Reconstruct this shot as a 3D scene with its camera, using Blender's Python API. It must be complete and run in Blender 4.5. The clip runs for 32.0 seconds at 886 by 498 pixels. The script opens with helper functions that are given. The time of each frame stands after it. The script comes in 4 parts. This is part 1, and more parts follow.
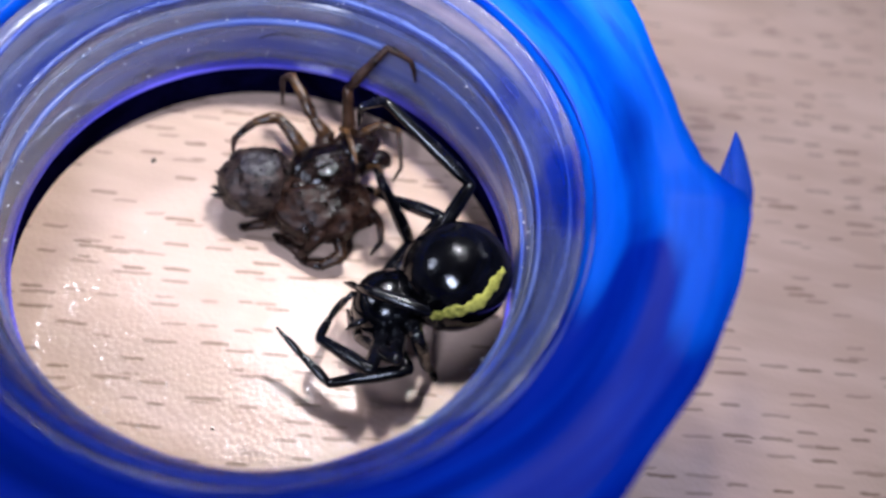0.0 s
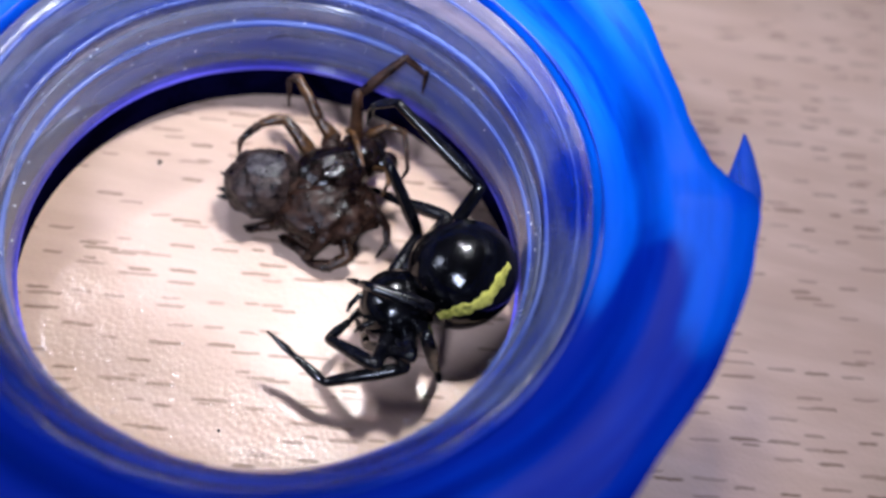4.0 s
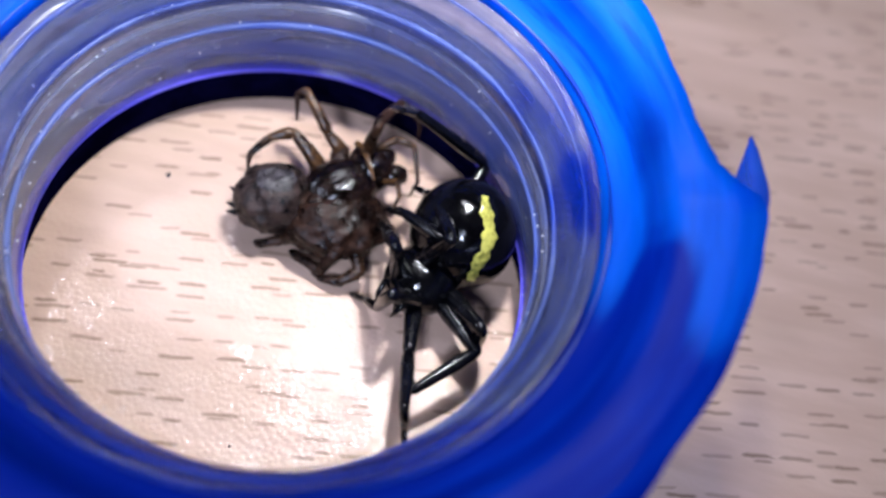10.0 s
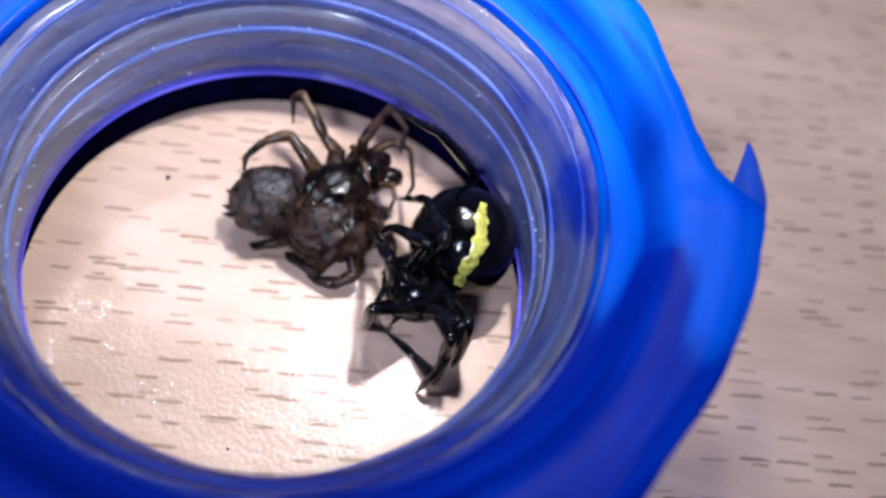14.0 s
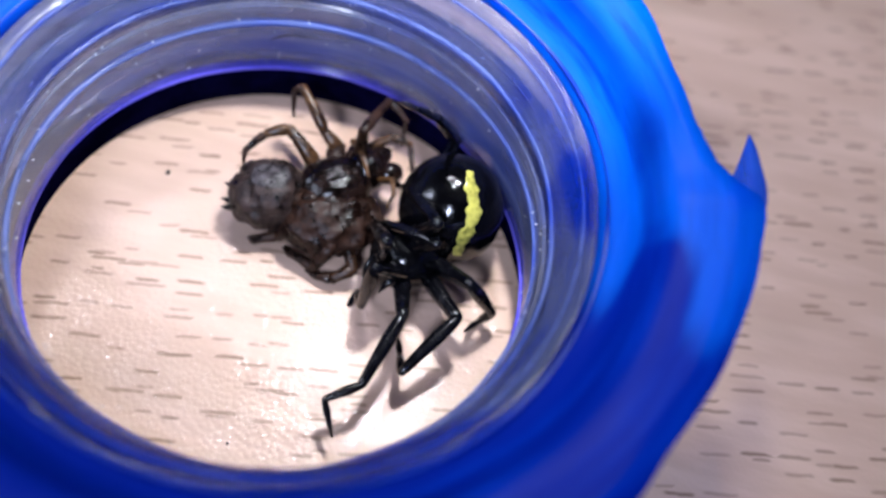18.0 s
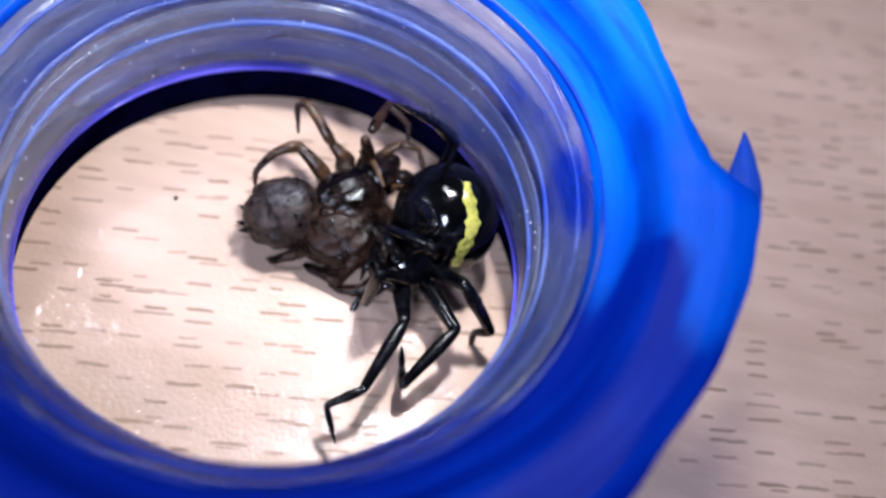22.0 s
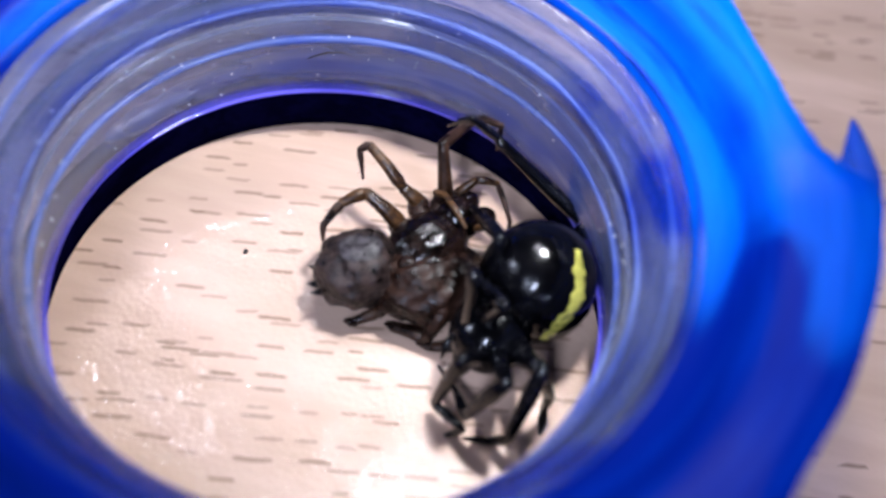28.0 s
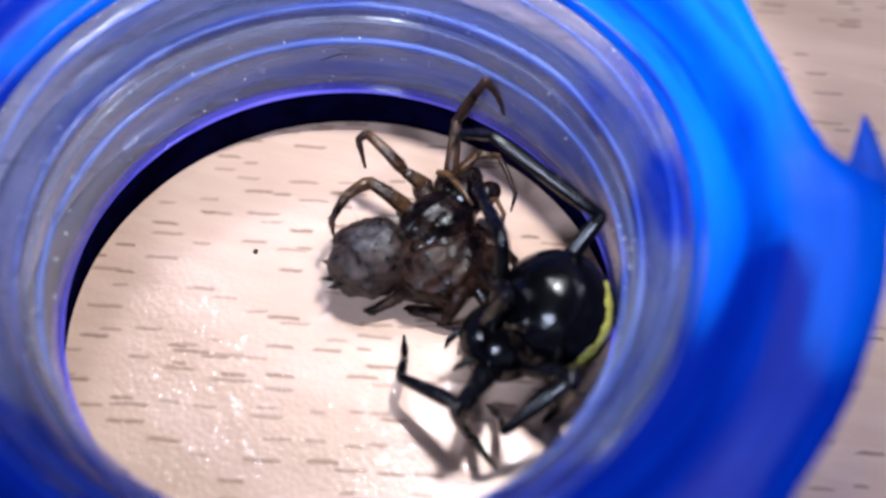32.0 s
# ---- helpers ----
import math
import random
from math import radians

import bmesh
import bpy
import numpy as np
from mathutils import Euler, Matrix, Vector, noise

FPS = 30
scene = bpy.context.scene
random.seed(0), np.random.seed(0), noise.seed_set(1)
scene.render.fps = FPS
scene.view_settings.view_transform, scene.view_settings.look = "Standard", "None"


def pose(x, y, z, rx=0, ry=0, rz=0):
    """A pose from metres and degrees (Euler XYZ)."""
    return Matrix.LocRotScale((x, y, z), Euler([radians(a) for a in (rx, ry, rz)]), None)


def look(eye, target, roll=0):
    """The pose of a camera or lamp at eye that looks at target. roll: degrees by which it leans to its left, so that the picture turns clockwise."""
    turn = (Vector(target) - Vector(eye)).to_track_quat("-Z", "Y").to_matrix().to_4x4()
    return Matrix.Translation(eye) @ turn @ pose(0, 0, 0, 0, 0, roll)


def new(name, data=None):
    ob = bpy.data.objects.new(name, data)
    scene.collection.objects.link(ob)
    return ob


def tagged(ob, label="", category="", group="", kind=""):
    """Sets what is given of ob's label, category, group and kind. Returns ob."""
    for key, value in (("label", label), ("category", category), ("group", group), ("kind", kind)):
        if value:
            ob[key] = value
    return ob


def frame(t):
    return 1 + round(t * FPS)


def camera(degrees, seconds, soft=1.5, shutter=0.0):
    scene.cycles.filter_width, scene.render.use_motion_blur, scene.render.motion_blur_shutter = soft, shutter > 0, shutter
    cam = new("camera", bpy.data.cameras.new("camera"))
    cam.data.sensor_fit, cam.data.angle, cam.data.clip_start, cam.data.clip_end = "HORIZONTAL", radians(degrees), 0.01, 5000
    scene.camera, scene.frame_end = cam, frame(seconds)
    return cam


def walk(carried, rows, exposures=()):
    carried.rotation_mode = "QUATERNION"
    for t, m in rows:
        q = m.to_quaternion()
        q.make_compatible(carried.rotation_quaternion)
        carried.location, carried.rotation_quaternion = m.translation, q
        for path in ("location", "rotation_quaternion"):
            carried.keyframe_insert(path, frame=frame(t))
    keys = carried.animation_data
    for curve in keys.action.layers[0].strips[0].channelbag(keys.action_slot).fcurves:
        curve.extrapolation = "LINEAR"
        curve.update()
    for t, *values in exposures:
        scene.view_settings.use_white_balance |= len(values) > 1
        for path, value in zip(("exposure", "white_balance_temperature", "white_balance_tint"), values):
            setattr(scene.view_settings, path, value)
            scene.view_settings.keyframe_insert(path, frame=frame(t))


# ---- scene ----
# All lengths below are written in millimetres and scaled by MM.
MM = 0.001
V3 = lambda x, y, z: Vector((x * MM, y * MM, z * MM))

# ---------------------------------------------------------------- camera
cam = camera(40, 32.0, soft=2.8, shutter=0.5)
cam.data.dof.use_dof = True
cam.data.dof.focus_distance = 0.0503
cam.data.dof.aperture_fstop = 32.0
PATH = [
    (0, 7.52, -26.27, 46.73, 7.46, 3.67, 14.19), (0.5, 7.69, -26.38, 46.55, 7.40, 3.60, 13.84), (1, 7.75, -26.40, 46.45, 7.34, 3.67, 13.65),
    (1.5, 7.63, -26.32, 46.50, 7.26, 3.74, 13.77), (2, 7.47, -26.31, 46.54, 7.22, 3.72, 14.02), (2.5, 7.40, -26.31, 46.57, 7.21, 3.67, 14.15),
    (3, 7.37, -26.33, 46.59, 7.19, 3.65, 14.17), (3.5, 7.27, -26.48, 46.49, 7.16, 3.66, 14.26), (5.5, 7.36, -26.31, 46.52, 7.04, 3.87, 13.95),
    (6, 7.42, -26.29, 46.46, 7.00, 3.88, 13.90), (6.5, 7.31, -26.35, 46.46, 6.99, 3.84, 14.12), (7, 7.13, -26.41, 46.55, 6.98, 3.76, 14.42),
    (7.5, 6.99, -26.50, 46.52, 6.93, 3.73, 14.55), (8, 6.91, -26.60, 46.34, 6.85, 3.81, 14.51), (8.5, 6.35, -26.39, 46.15, 6.62, 4.15, 15.17),
    (9, 6.37, -26.33, 46.34, 6.61, 4.25, 15.10), (9.5, 6.26, -26.41, 46.28, 6.57, 4.31, 15.18), (10, 6.17, -26.57, 46.09, 6.53, 4.33, 15.22),
    (10.5, 6.30, -26.56, 46.00, 6.51, 4.44, 14.97), (11, 6.48, -26.39, 46.08, 6.52, 4.59, 14.70), (11.5, 6.60, -26.24, 46.19, 6.54, 4.63, 14.52),
    (12, 6.64, -26.26, 46.22, 6.54, 4.57, 14.46), (12.5, 6.56, -26.37, 46.20, 6.54, 4.53, 14.57), (13, 6.50, -26.41, 46.20, 6.54, 4.51, 14.68),
    (13.5, 6.41, -26.38, 46.31, 6.54, 4.47, 14.90), (14, 6.24, -26.33, 46.42, 6.55, 4.51, 15.27), (14.5, 6.14, -26.26, 46.40, 6.53, 4.72, 15.46),
    (16.5, 6.32, -26.22, 46.43, 6.59, 4.43, 15.18), (17, 6.39, -26.20, 46.42, 6.62, 4.35, 15.11), (17.5, 6.49, -26.25, 46.30, 6.60, 4.29, 14.92),
    (18, 6.47, -26.39, 46.20, 6.60, 4.22, 14.96), (18.5, 6.39, -26.43, 46.21, 6.63, 4.24, 15.15), (19, 6.41, -26.31, 46.29, 6.65, 4.35, 15.12),
    (19.5, 6.54, -26.19, 46.35, 6.65, 4.37, 14.88), (20, 6.63, -26.14, 46.36, 6.63, 4.30, 14.68), (20.5, 6.62, -26.23, 46.29, 6.63, 4.22, 14.68),
    (21, 6.53, -26.51, 46.15, 6.67, 4.08, 14.92), (21.5, 6.48, -26.55, 46.14, 6.53, 4.36, 14.74), (22, 5.40, -25.84, 45.70, 5.78, 5.48, 15.36),
    (22.5, 5.64, -25.73, 45.62, 5.71, 5.46, 14.66), (23, 5.85, -25.60, 45.51, 5.86, 5.66, 14.46), (23.5, 5.96, -25.56, 45.41, 5.89, 5.66, 14.18),
    (24, 5.96, -25.66, 45.34, 5.84, 5.40, 13.91), (24.5, 5.97, -25.82, 45.24, 5.80, 5.38, 13.68), (25, 5.96, -26.04, 45.15, 5.73, 5.68, 13.68),
    (25.5, 5.82, -26.03, 44.79, 5.39, 6.01, 13.54), (26, 5.41, -25.47, 43.79, 4.47, 6.35, 12.90), (26.5, 4.55, -24.01, 40.96, 1.97, 6.52, 10.47),
    (28.5, 4.59, -22.55, 41.27, 0.99, 6.80, 8.61), (29, 5.39, -21.99, 41.61, 1.02, 6.68, 6.87), (29.5, 6.19, -21.49, 42.10, 1.13, 6.78, 5.12),
    (30, 6.77, -21.04, 42.05, 1.07, 6.86, 3.60), (30.5, 6.92, -20.88, 42.07, 1.06, 6.76, 3.03), (31, 7.17, -20.73, 42.13, 0.97, 6.77, 2.57),
    (31.5, 7.21, -20.69, 42.13, 1.00, 6.68, 2.24), (32, 7.18, -20.61, 42.23, 1.02, 6.62, 2.20),
]

walk(cam, [(t, look(V3(ex, ey, ez), V3(tx, ty, 0), roll)) for t, ex, ey, ez, tx, ty, roll in PATH], exposures=[(0, 0.0), (32, 0.0)])

# ---------------------------------------------------------------- world and lights
world = bpy.data.worlds.new("room_air")
world.use_nodes = True
world.node_tree.nodes["Background"].inputs[0].default_value = (0.6, 0.62, 0.7, 1)
world.node_tree.nodes["Background"].inputs[1].default_value = 0.03
scene.world = world

# the torch throws a bright hot spot with a weak wide spill round it
for energy, wide, blend, tint in ((0.067, 56, 0.10, (0.94, 0.97, 1.05)), (0.027, 118, 1.0, (0.9, 0.93, 1.0))):
    torch = new("torch_lamp", bpy.data.lights.new("torch_lamp", "SPOT"))
    torch.data.energy = energy
    torch.data.color = tint
    torch.data.spot_size, torch.data.spot_blend = radians(wide), blend
    torch.data.shadow_soft_size = 0.0019
    torch.matrix_world = look(V3(5.4, 13.2, 39.5), V3(-3.2, 11.0, 0))

# unseen fill lamps, added to light the table and plastic from three sides
for energy, place, tint, size in ((3.9, (-0.05, -0.47, 0.49), (0.64, 0.73, 1.0), 0.11), (0.9, (-0.46, -0.08, 0.36), (0.70, 0.77, 1.0), 0.11), (0.8, (-0.12, 0.27, 0.52), (0.88, 0.88, 1.0), 0.07)):
    fill_lamp = new("fill_lamp", bpy.data.lights.new("fill_lamp", "AREA"))
    fill_lamp.data.shape, fill_lamp.data.size, fill_lamp.data.size_y = "ELLIPSE", size, size
    fill_lamp.data.energy = energy
    fill_lamp.data.color = tint
    fill_lamp.matrix_world = look(place, (0, 0, 0))


# ---------------------------------------------------------------- materials
def material(name):
    m = bpy.data.materials.new(name)
    m.use_nodes = True
    nodes = m.node_tree.nodes
    return m, nodes, m.node_tree.links, nodes["Principled BSDF"]


def math_node(nodes, links, operation, a, b=0.0, c=0.0):
    n = nodes.new("ShaderNodeMath")
    n.operation = operation
    for socket, value in zip(n.inputs, (a, b, c)):
        if hasattr(value, "links"):
            links.new(value, socket)
        else:
            socket.default_value = value
    return n.outputs[0]


def smooth(nodes, links, value, low, high, to_low=0.0, to_high=1.0):
    n = nodes.new("ShaderNodeMapRange")
    n.interpolation_type = "SMOOTHSTEP"
    links.new(value, n.inputs[0])
    for k, v in enumerate((low, high, to_low, to_high)):
        n.inputs[k + 1].default_value = v
    return n.outputs[0]


def noise_node(nodes, links, coords, scale, detail=3.0, rough=0.55):
    n = nodes.new("ShaderNodeTexNoise")
    links.new(coords, n.inputs["Vector"])
    n.inputs["Scale"].default_value, n.inputs["Detail"].default_value, n.inputs["Roughness"].default_value = scale, detail, rough
    return n.outputs[0]


def mapped(nodes, links, turn=0.0, scale=(1, 1, 1), shift=(0, 0, 0)):
    tc, mp = nodes.new("ShaderNodeTexCoord"), nodes.new("ShaderNodeMapping")
    links.new(tc.outputs["Object"], mp.inputs[0])
    mp.inputs["Location"].default_value = shift
    mp.inputs["Rotation"].default_value = (0, 0, radians(turn))
    mp.inputs["Scale"].default_value = scale
    return mp.outputs[0]


def mixed(nodes, links, fac, a, b):
    n = nodes.new("ShaderNodeMix")
    n.data_type = "RGBA"
    links.new(fac, n.inputs[0])
    for socket, value in ((n.inputs[6], a), (n.inputs[7], b)):
        if hasattr(value, "links"):
            links.new(value, socket)
        else:
            socket.default_value = (*value, 1)
    return n.outputs[2]


def bumped(nodes, links, shader, height, distance, strength=1.0, socket="Normal"):
    n = nodes.new("ShaderNodeBump")
    n.inputs["Strength"].default_value, n.inputs["Distance"].default_value = strength, distance
    links.new(height, n.inputs["Height"])
    links.new(n.outputs[0], shader.inputs[socket])


def beech_laminate():
    """Pale beech with short dark ray flecks along the grain, under a pebbled clear coat."""
    m, nodes, links, bsdf = material("beech_laminate")
    flat = mapped(nodes, links, turn=-11)
    dash = None
    for cell_x, cell_y, shift, share in ((1.9, 0.62, 0.0, 0.65), (1.45, 0.55, 7.3, 0.83)):
        scaled = nodes.new("ShaderNodeVectorMath")
        scaled.operation = "MULTIPLY_ADD"
        links.new(flat, scaled.inputs[0])
        scaled.inputs[1].default_value = (1000 / cell_x, 1000 / cell_y, 0)
        scaled.inputs[2].default_value = (shift, shift * 1.7, 0)
        vor = nodes.new("ShaderNodeTexVoronoi")
        vor.voronoi_dimensions = "2D"
        vor.inputs["Scale"].default_value = 1.0
        vor.inputs["Randomness"].default_value = 0.85
        links.new(scaled.outputs[0], vor.inputs["Vector"])
        off = nodes.new("ShaderNodeVectorMath")
        off.operation = "SUBTRACT"
        links.new(scaled.outputs[0], off.inputs[0])
        links.new(vor.outputs["Position"], off.inputs[1])
        parts = nodes.new("ShaderNodeSeparateXYZ")
        links.new(off.outputs[0], parts.inputs[0])
        rnd = nodes.new("ShaderNodeSeparateColor")
        links.new(vor.outputs["Color"], rnd.inputs[0])
        wob = math_node(nodes, links, "MULTIPLY_ADD", noise_node(nodes, links, flat, 1900, 2), 0.26, -0.13)
        dx = math_node(nodes, links, "ABSOLUTE", parts.outputs[0])
        dy = math_node(nodes, links, "ABSOLUTE", math_node(nodes, links, "ADD", parts.outputs[1], wob))
        length = math_node(nodes, links, "MULTIPLY_ADD", rnd.outputs[1], 0.27, 0.2)
        along = smooth(nodes, links, math_node(nodes, links, "SUBTRACT", dx, length), -0.1, 0.05, 1, 0)
        across = smooth(nodes, links, dy, 0.03, 0.22, 1, 0)
        there = math_node(nodes, links, "GREATER_THAN", rnd.outputs[0], share)
        one = math_node(nodes, links, "MULTIPLY", math_node(nodes, links, "MULTIPLY", along, across),
                        math_node(nodes, links, "MULTIPLY", there, math_node(nodes, links, "MULTIPLY_ADD", rnd.outputs[2], 0.45, 0.42)))
        dash = one if dash is None else math_node(nodes, links, "MAXIMUM", dash, one)
    grain = noise_node(nodes, links, mapped(nodes, links, turn=-11, scale=(0.18, 1, 1)), 900, 5)
    broad = noise_node(nodes, links, mapped(nodes, links, turn=-11, scale=(0.3, 1, 1)), 60, 3)
    base = mixed(nodes, links, smooth(nodes, links, grain, 0.35, 0.7), (0.60, 0.41, 0.31), (0.70, 0.495, 0.385))
    base = mixed(nodes, links, smooth(nodes, links, broad, 0.35, 0.7, 0, 0.5), base, (0.57, 0.385, 0.295))
    smear = noise_node(nodes, links, mapped(nodes, links, turn=75, scale=(0.45, 1, 1)), 130, 3, 0.5)
    base = mixed(nodes, links, smooth(nodes, links, smear, 0.46, 0.66, 0, 0.55), base, (0.46, 0.32, 0.235))
    # shade beside the neck painted into the wood in streaks; flecks fade there too
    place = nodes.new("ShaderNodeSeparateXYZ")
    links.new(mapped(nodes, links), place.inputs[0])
    shade_ramp = smooth(nodes, links, place.outputs[0], 0.0145, 0.0205)
    shade_streaks = noise_node(nodes, links, mapped(nodes, links, turn=78, scale=(0.22, 1, 1), shift=(0.004, 0.011, 0)), 260, 4, 0.6)
    base = mixed(nodes, links, math_node(nodes, links, "MULTIPLY", shade_ramp, smooth(nodes, links, shade_streaks, 0.42, 0.62, 0, 0.75)), base, (0.29, 0.22, 0.185))
    dash = math_node(nodes, links, "MULTIPLY", dash, math_node(nodes, links, "MULTIPLY_ADD", shade_ramp, -0.5, 1.0))
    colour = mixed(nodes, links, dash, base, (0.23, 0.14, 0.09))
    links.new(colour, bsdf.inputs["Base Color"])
    pebble = nodes.new("ShaderNodeTexVoronoi")
    pebble.feature = "SMOOTH_F1"
    pebble.inputs["Scale"].default_value = 4200
    pebble.inputs["Smoothness"].default_value = 0.6
    links.new(flat, pebble.inputs["Vector"])
    wave = math_node(nodes, links, "MULTIPLY", noise_node(nodes, links, flat, 1800, 2), 0.5)
    height = math_node(nodes, links, "MULTIPLY_ADD", pebble.outputs["Distance"], -0.6, wave)
    height = math_node(nodes, links, "MULTIPLY_ADD", dash, -0.25, height)
    bumped(nodes, links, bsdf, height, 0.00003, 0.7)
    bumped(nodes, links, bsdf, height, 0.00006, 1.0, "Coat Normal")
    bsdf.inputs["Roughness"].default_value = 0.5
    bsdf.inputs["Specular IOR Level"].default_value = 0.22
    bsdf.inputs["Coat Weight"].default_value = 0.6
    bsdf.inputs["Coat Roughness"].default_value = 0.065
    return m


def tinted_plastic(name, tones, clear, rough, fine_scale, broad_scale, through_tint, solid=0.84, thin_edge=0.0, shine=1.0, shade_drift=(0.0, 0.0), steps=(), graze=None, near=(), crease=None, patchy=0.45):
    """Dyed see-through plastic: part clear, part milky, with a wet gloss and moulding streaks that run round the neck."""
    m, nodes, links, bsdf = material(name)
    tc, xyz, run = nodes.new("ShaderNodeTexCoord"), nodes.new("ShaderNodeSeparateXYZ"), nodes.new("ShaderNodeCombineXYZ")
    links.new(tc.outputs["Object"], xyz.inputs[0])
    x, y, z = xyz.outputs
    radius = math_node(nodes, links, "SQRT", math_node(nodes, links, "MULTIPLY_ADD", x, x, math_node(nodes, links, "MULTIPLY", y, y)))
    links.new(math_node(nodes, links, "MULTIPLY", x, 0.12), run.inputs[0])
    links.new(math_node(nodes, links, "MULTIPLY", y, 0.12), run.inputs[1])
    links.new(math_node(nodes, links, "MULTIPLY_ADD", z, 0.8, radius), run.inputs[2])
    fine = noise_node(nodes, links, run.outputs[0], fine_scale, 4, 0.6)
    broad = noise_node(nodes, links, run.outputs[0], broad_scale, 2, 0.5)
    # offset set so paler mottling falls on the side that looks lit
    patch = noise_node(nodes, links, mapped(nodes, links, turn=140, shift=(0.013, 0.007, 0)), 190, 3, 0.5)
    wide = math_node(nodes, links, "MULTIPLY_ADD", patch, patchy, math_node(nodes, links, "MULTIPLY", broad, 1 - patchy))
    # shade and light painted in: the dye tone darkens towards a given side
    for axis, pull in zip((x, y), shade_drift):
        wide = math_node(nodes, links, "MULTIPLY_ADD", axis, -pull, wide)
    for start, pull in near:  # past a line in y, painted darker for shade or clearer where lit
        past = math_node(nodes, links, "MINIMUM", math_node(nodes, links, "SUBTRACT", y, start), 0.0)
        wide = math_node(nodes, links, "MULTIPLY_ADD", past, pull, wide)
    if crease:  # the shade of a straight fold in the cut edge, painted darker
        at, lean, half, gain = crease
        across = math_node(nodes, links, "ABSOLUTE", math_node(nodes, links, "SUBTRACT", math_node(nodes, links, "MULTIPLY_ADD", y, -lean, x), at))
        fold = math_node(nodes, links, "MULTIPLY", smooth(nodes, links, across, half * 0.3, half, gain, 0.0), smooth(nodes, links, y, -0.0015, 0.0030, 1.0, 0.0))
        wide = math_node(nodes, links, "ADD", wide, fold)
    for inner, outer, gain in steps:  # shade of the steep moulded step, painted as a darker band
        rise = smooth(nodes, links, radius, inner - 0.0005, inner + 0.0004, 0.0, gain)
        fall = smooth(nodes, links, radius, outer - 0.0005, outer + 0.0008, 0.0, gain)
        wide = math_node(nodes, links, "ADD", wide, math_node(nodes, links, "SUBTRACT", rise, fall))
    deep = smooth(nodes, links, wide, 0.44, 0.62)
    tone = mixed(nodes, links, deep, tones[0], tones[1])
    tone = mixed(nodes, links, smooth(nodes, links, fine, 0.50, 0.74), tone, tones[2])
    milky = nodes.new("ShaderNodeBsdfTranslucent")
    body = nodes.new("ShaderNodeBsdfDiffuse")
    glass = nodes.new("ShaderNodeBsdfTransparent")
    gloss = nodes.new("ShaderNodeBsdfGlossy")
    gloss.inputs["Roughness"].default_value = rough
    for n in (milky, body):
        links.new(tone, n.inputs["Color"])
    glass.inputs["Color"].default_value = (*through_tint, 1)

    def blend(fac, a, b):
        n = nodes.new("ShaderNodeMixShader")
        if hasattr(fac, "links"):
            links.new(fac, n.inputs[0])
        else:
            n.inputs[0].default_value = fac
        links.new(a, n.inputs[1])
        links.new(b, n.inputs[2])
        return n.outputs[0]

    see_through = smooth(nodes, links, fine, 0.35, 0.65, clear[1], clear[0])
    if thin_edge:
        see_through = math_node(nodes, links, "ADD", see_through, smooth(nodes, links, radius, 0.0150, 0.0176, 0.0, thin_edge))
    if any(shade_drift):
        see_through = math_node(nodes, links, "MULTIPLY", see_through, math_node(nodes, links, "MULTIPLY_ADD", deep, -0.6, 1.0))
    cloudy = blend(solid, milky.outputs[0], body.outputs[0])
    see = blend(see_through, cloudy, glass.outputs[0])
    rim = nodes.new("ShaderNodeLayerWeight")
    sheen = math_node(nodes, links, "MULTIPLY_ADD", math_node(nodes, links, "POWER", rim.outputs["Facing"], 4.0), graze or 0.12 * shine, 0.03 * shine)
    out = blend(sheen, see, gloss.outputs[0])
    nodes.remove(bsdf)
    links.new(out, nodes["Material Output"].inputs[0])
    bump = nodes.new("ShaderNodeBump")
    bump.inputs["Strength"].default_value, bump.inputs["Distance"].default_value = 0.6, 0.00012
    links.new(math_node(nodes, links, "MULTIPLY_ADD", broad, 1.5, fine), bump.inputs["Height"])
    for n in (milky, body, gloss):
        links.new(bump.outputs[0], n.inputs["Normal"])
    return m


def skin(name, a, b, scale, rough, relief, gloss=0.5, rough_spread=0.15, dimple=0):
    """Hard body skin with mottling at two scales and fine relief."""
    m, nodes, links, bsdf = material(name)
    coords = mapped(nodes, links)
    coarse, fine = noise_node(nodes, links, coords, scale, 4), noise_node(nodes, links, coords, scale * 6, 3)
    blend = math_node(nodes, links, "MULTIPLY_ADD", fine, 0.4, math_node(nodes, links, "MULTIPLY", coarse, 0.6))
    links.new(mixed(nodes, links, smooth(nodes, links, blend, 0.41, 0.60), a, b), bsdf.inputs["Base Color"])
    links.new(smooth(nodes, links, coarse, 0.3, 0.7, rough, rough + rough_spread), bsdf.inputs["Roughness"])
    bsdf.inputs["Specular IOR Level"].default_value = gloss
    height = math_node(nodes, links, "MULTIPLY_ADD", noise_node(nodes, links, coords, dimple, 2), 2.2, fine) if dimple else fine
    bumped(nodes, links, bsdf, height, relief, 0.6)
    return m


def plain(name, a, b, scale, rough):
    m, nodes, links, bsdf = material(name)
    links.new(mixed(nodes, links, noise_node(nodes, links, mapped(nodes, links), scale, 4), a, b), bsdf.inputs["Base Color"])
    bsdf.inputs["Roughness"].default_value = rough
    return m


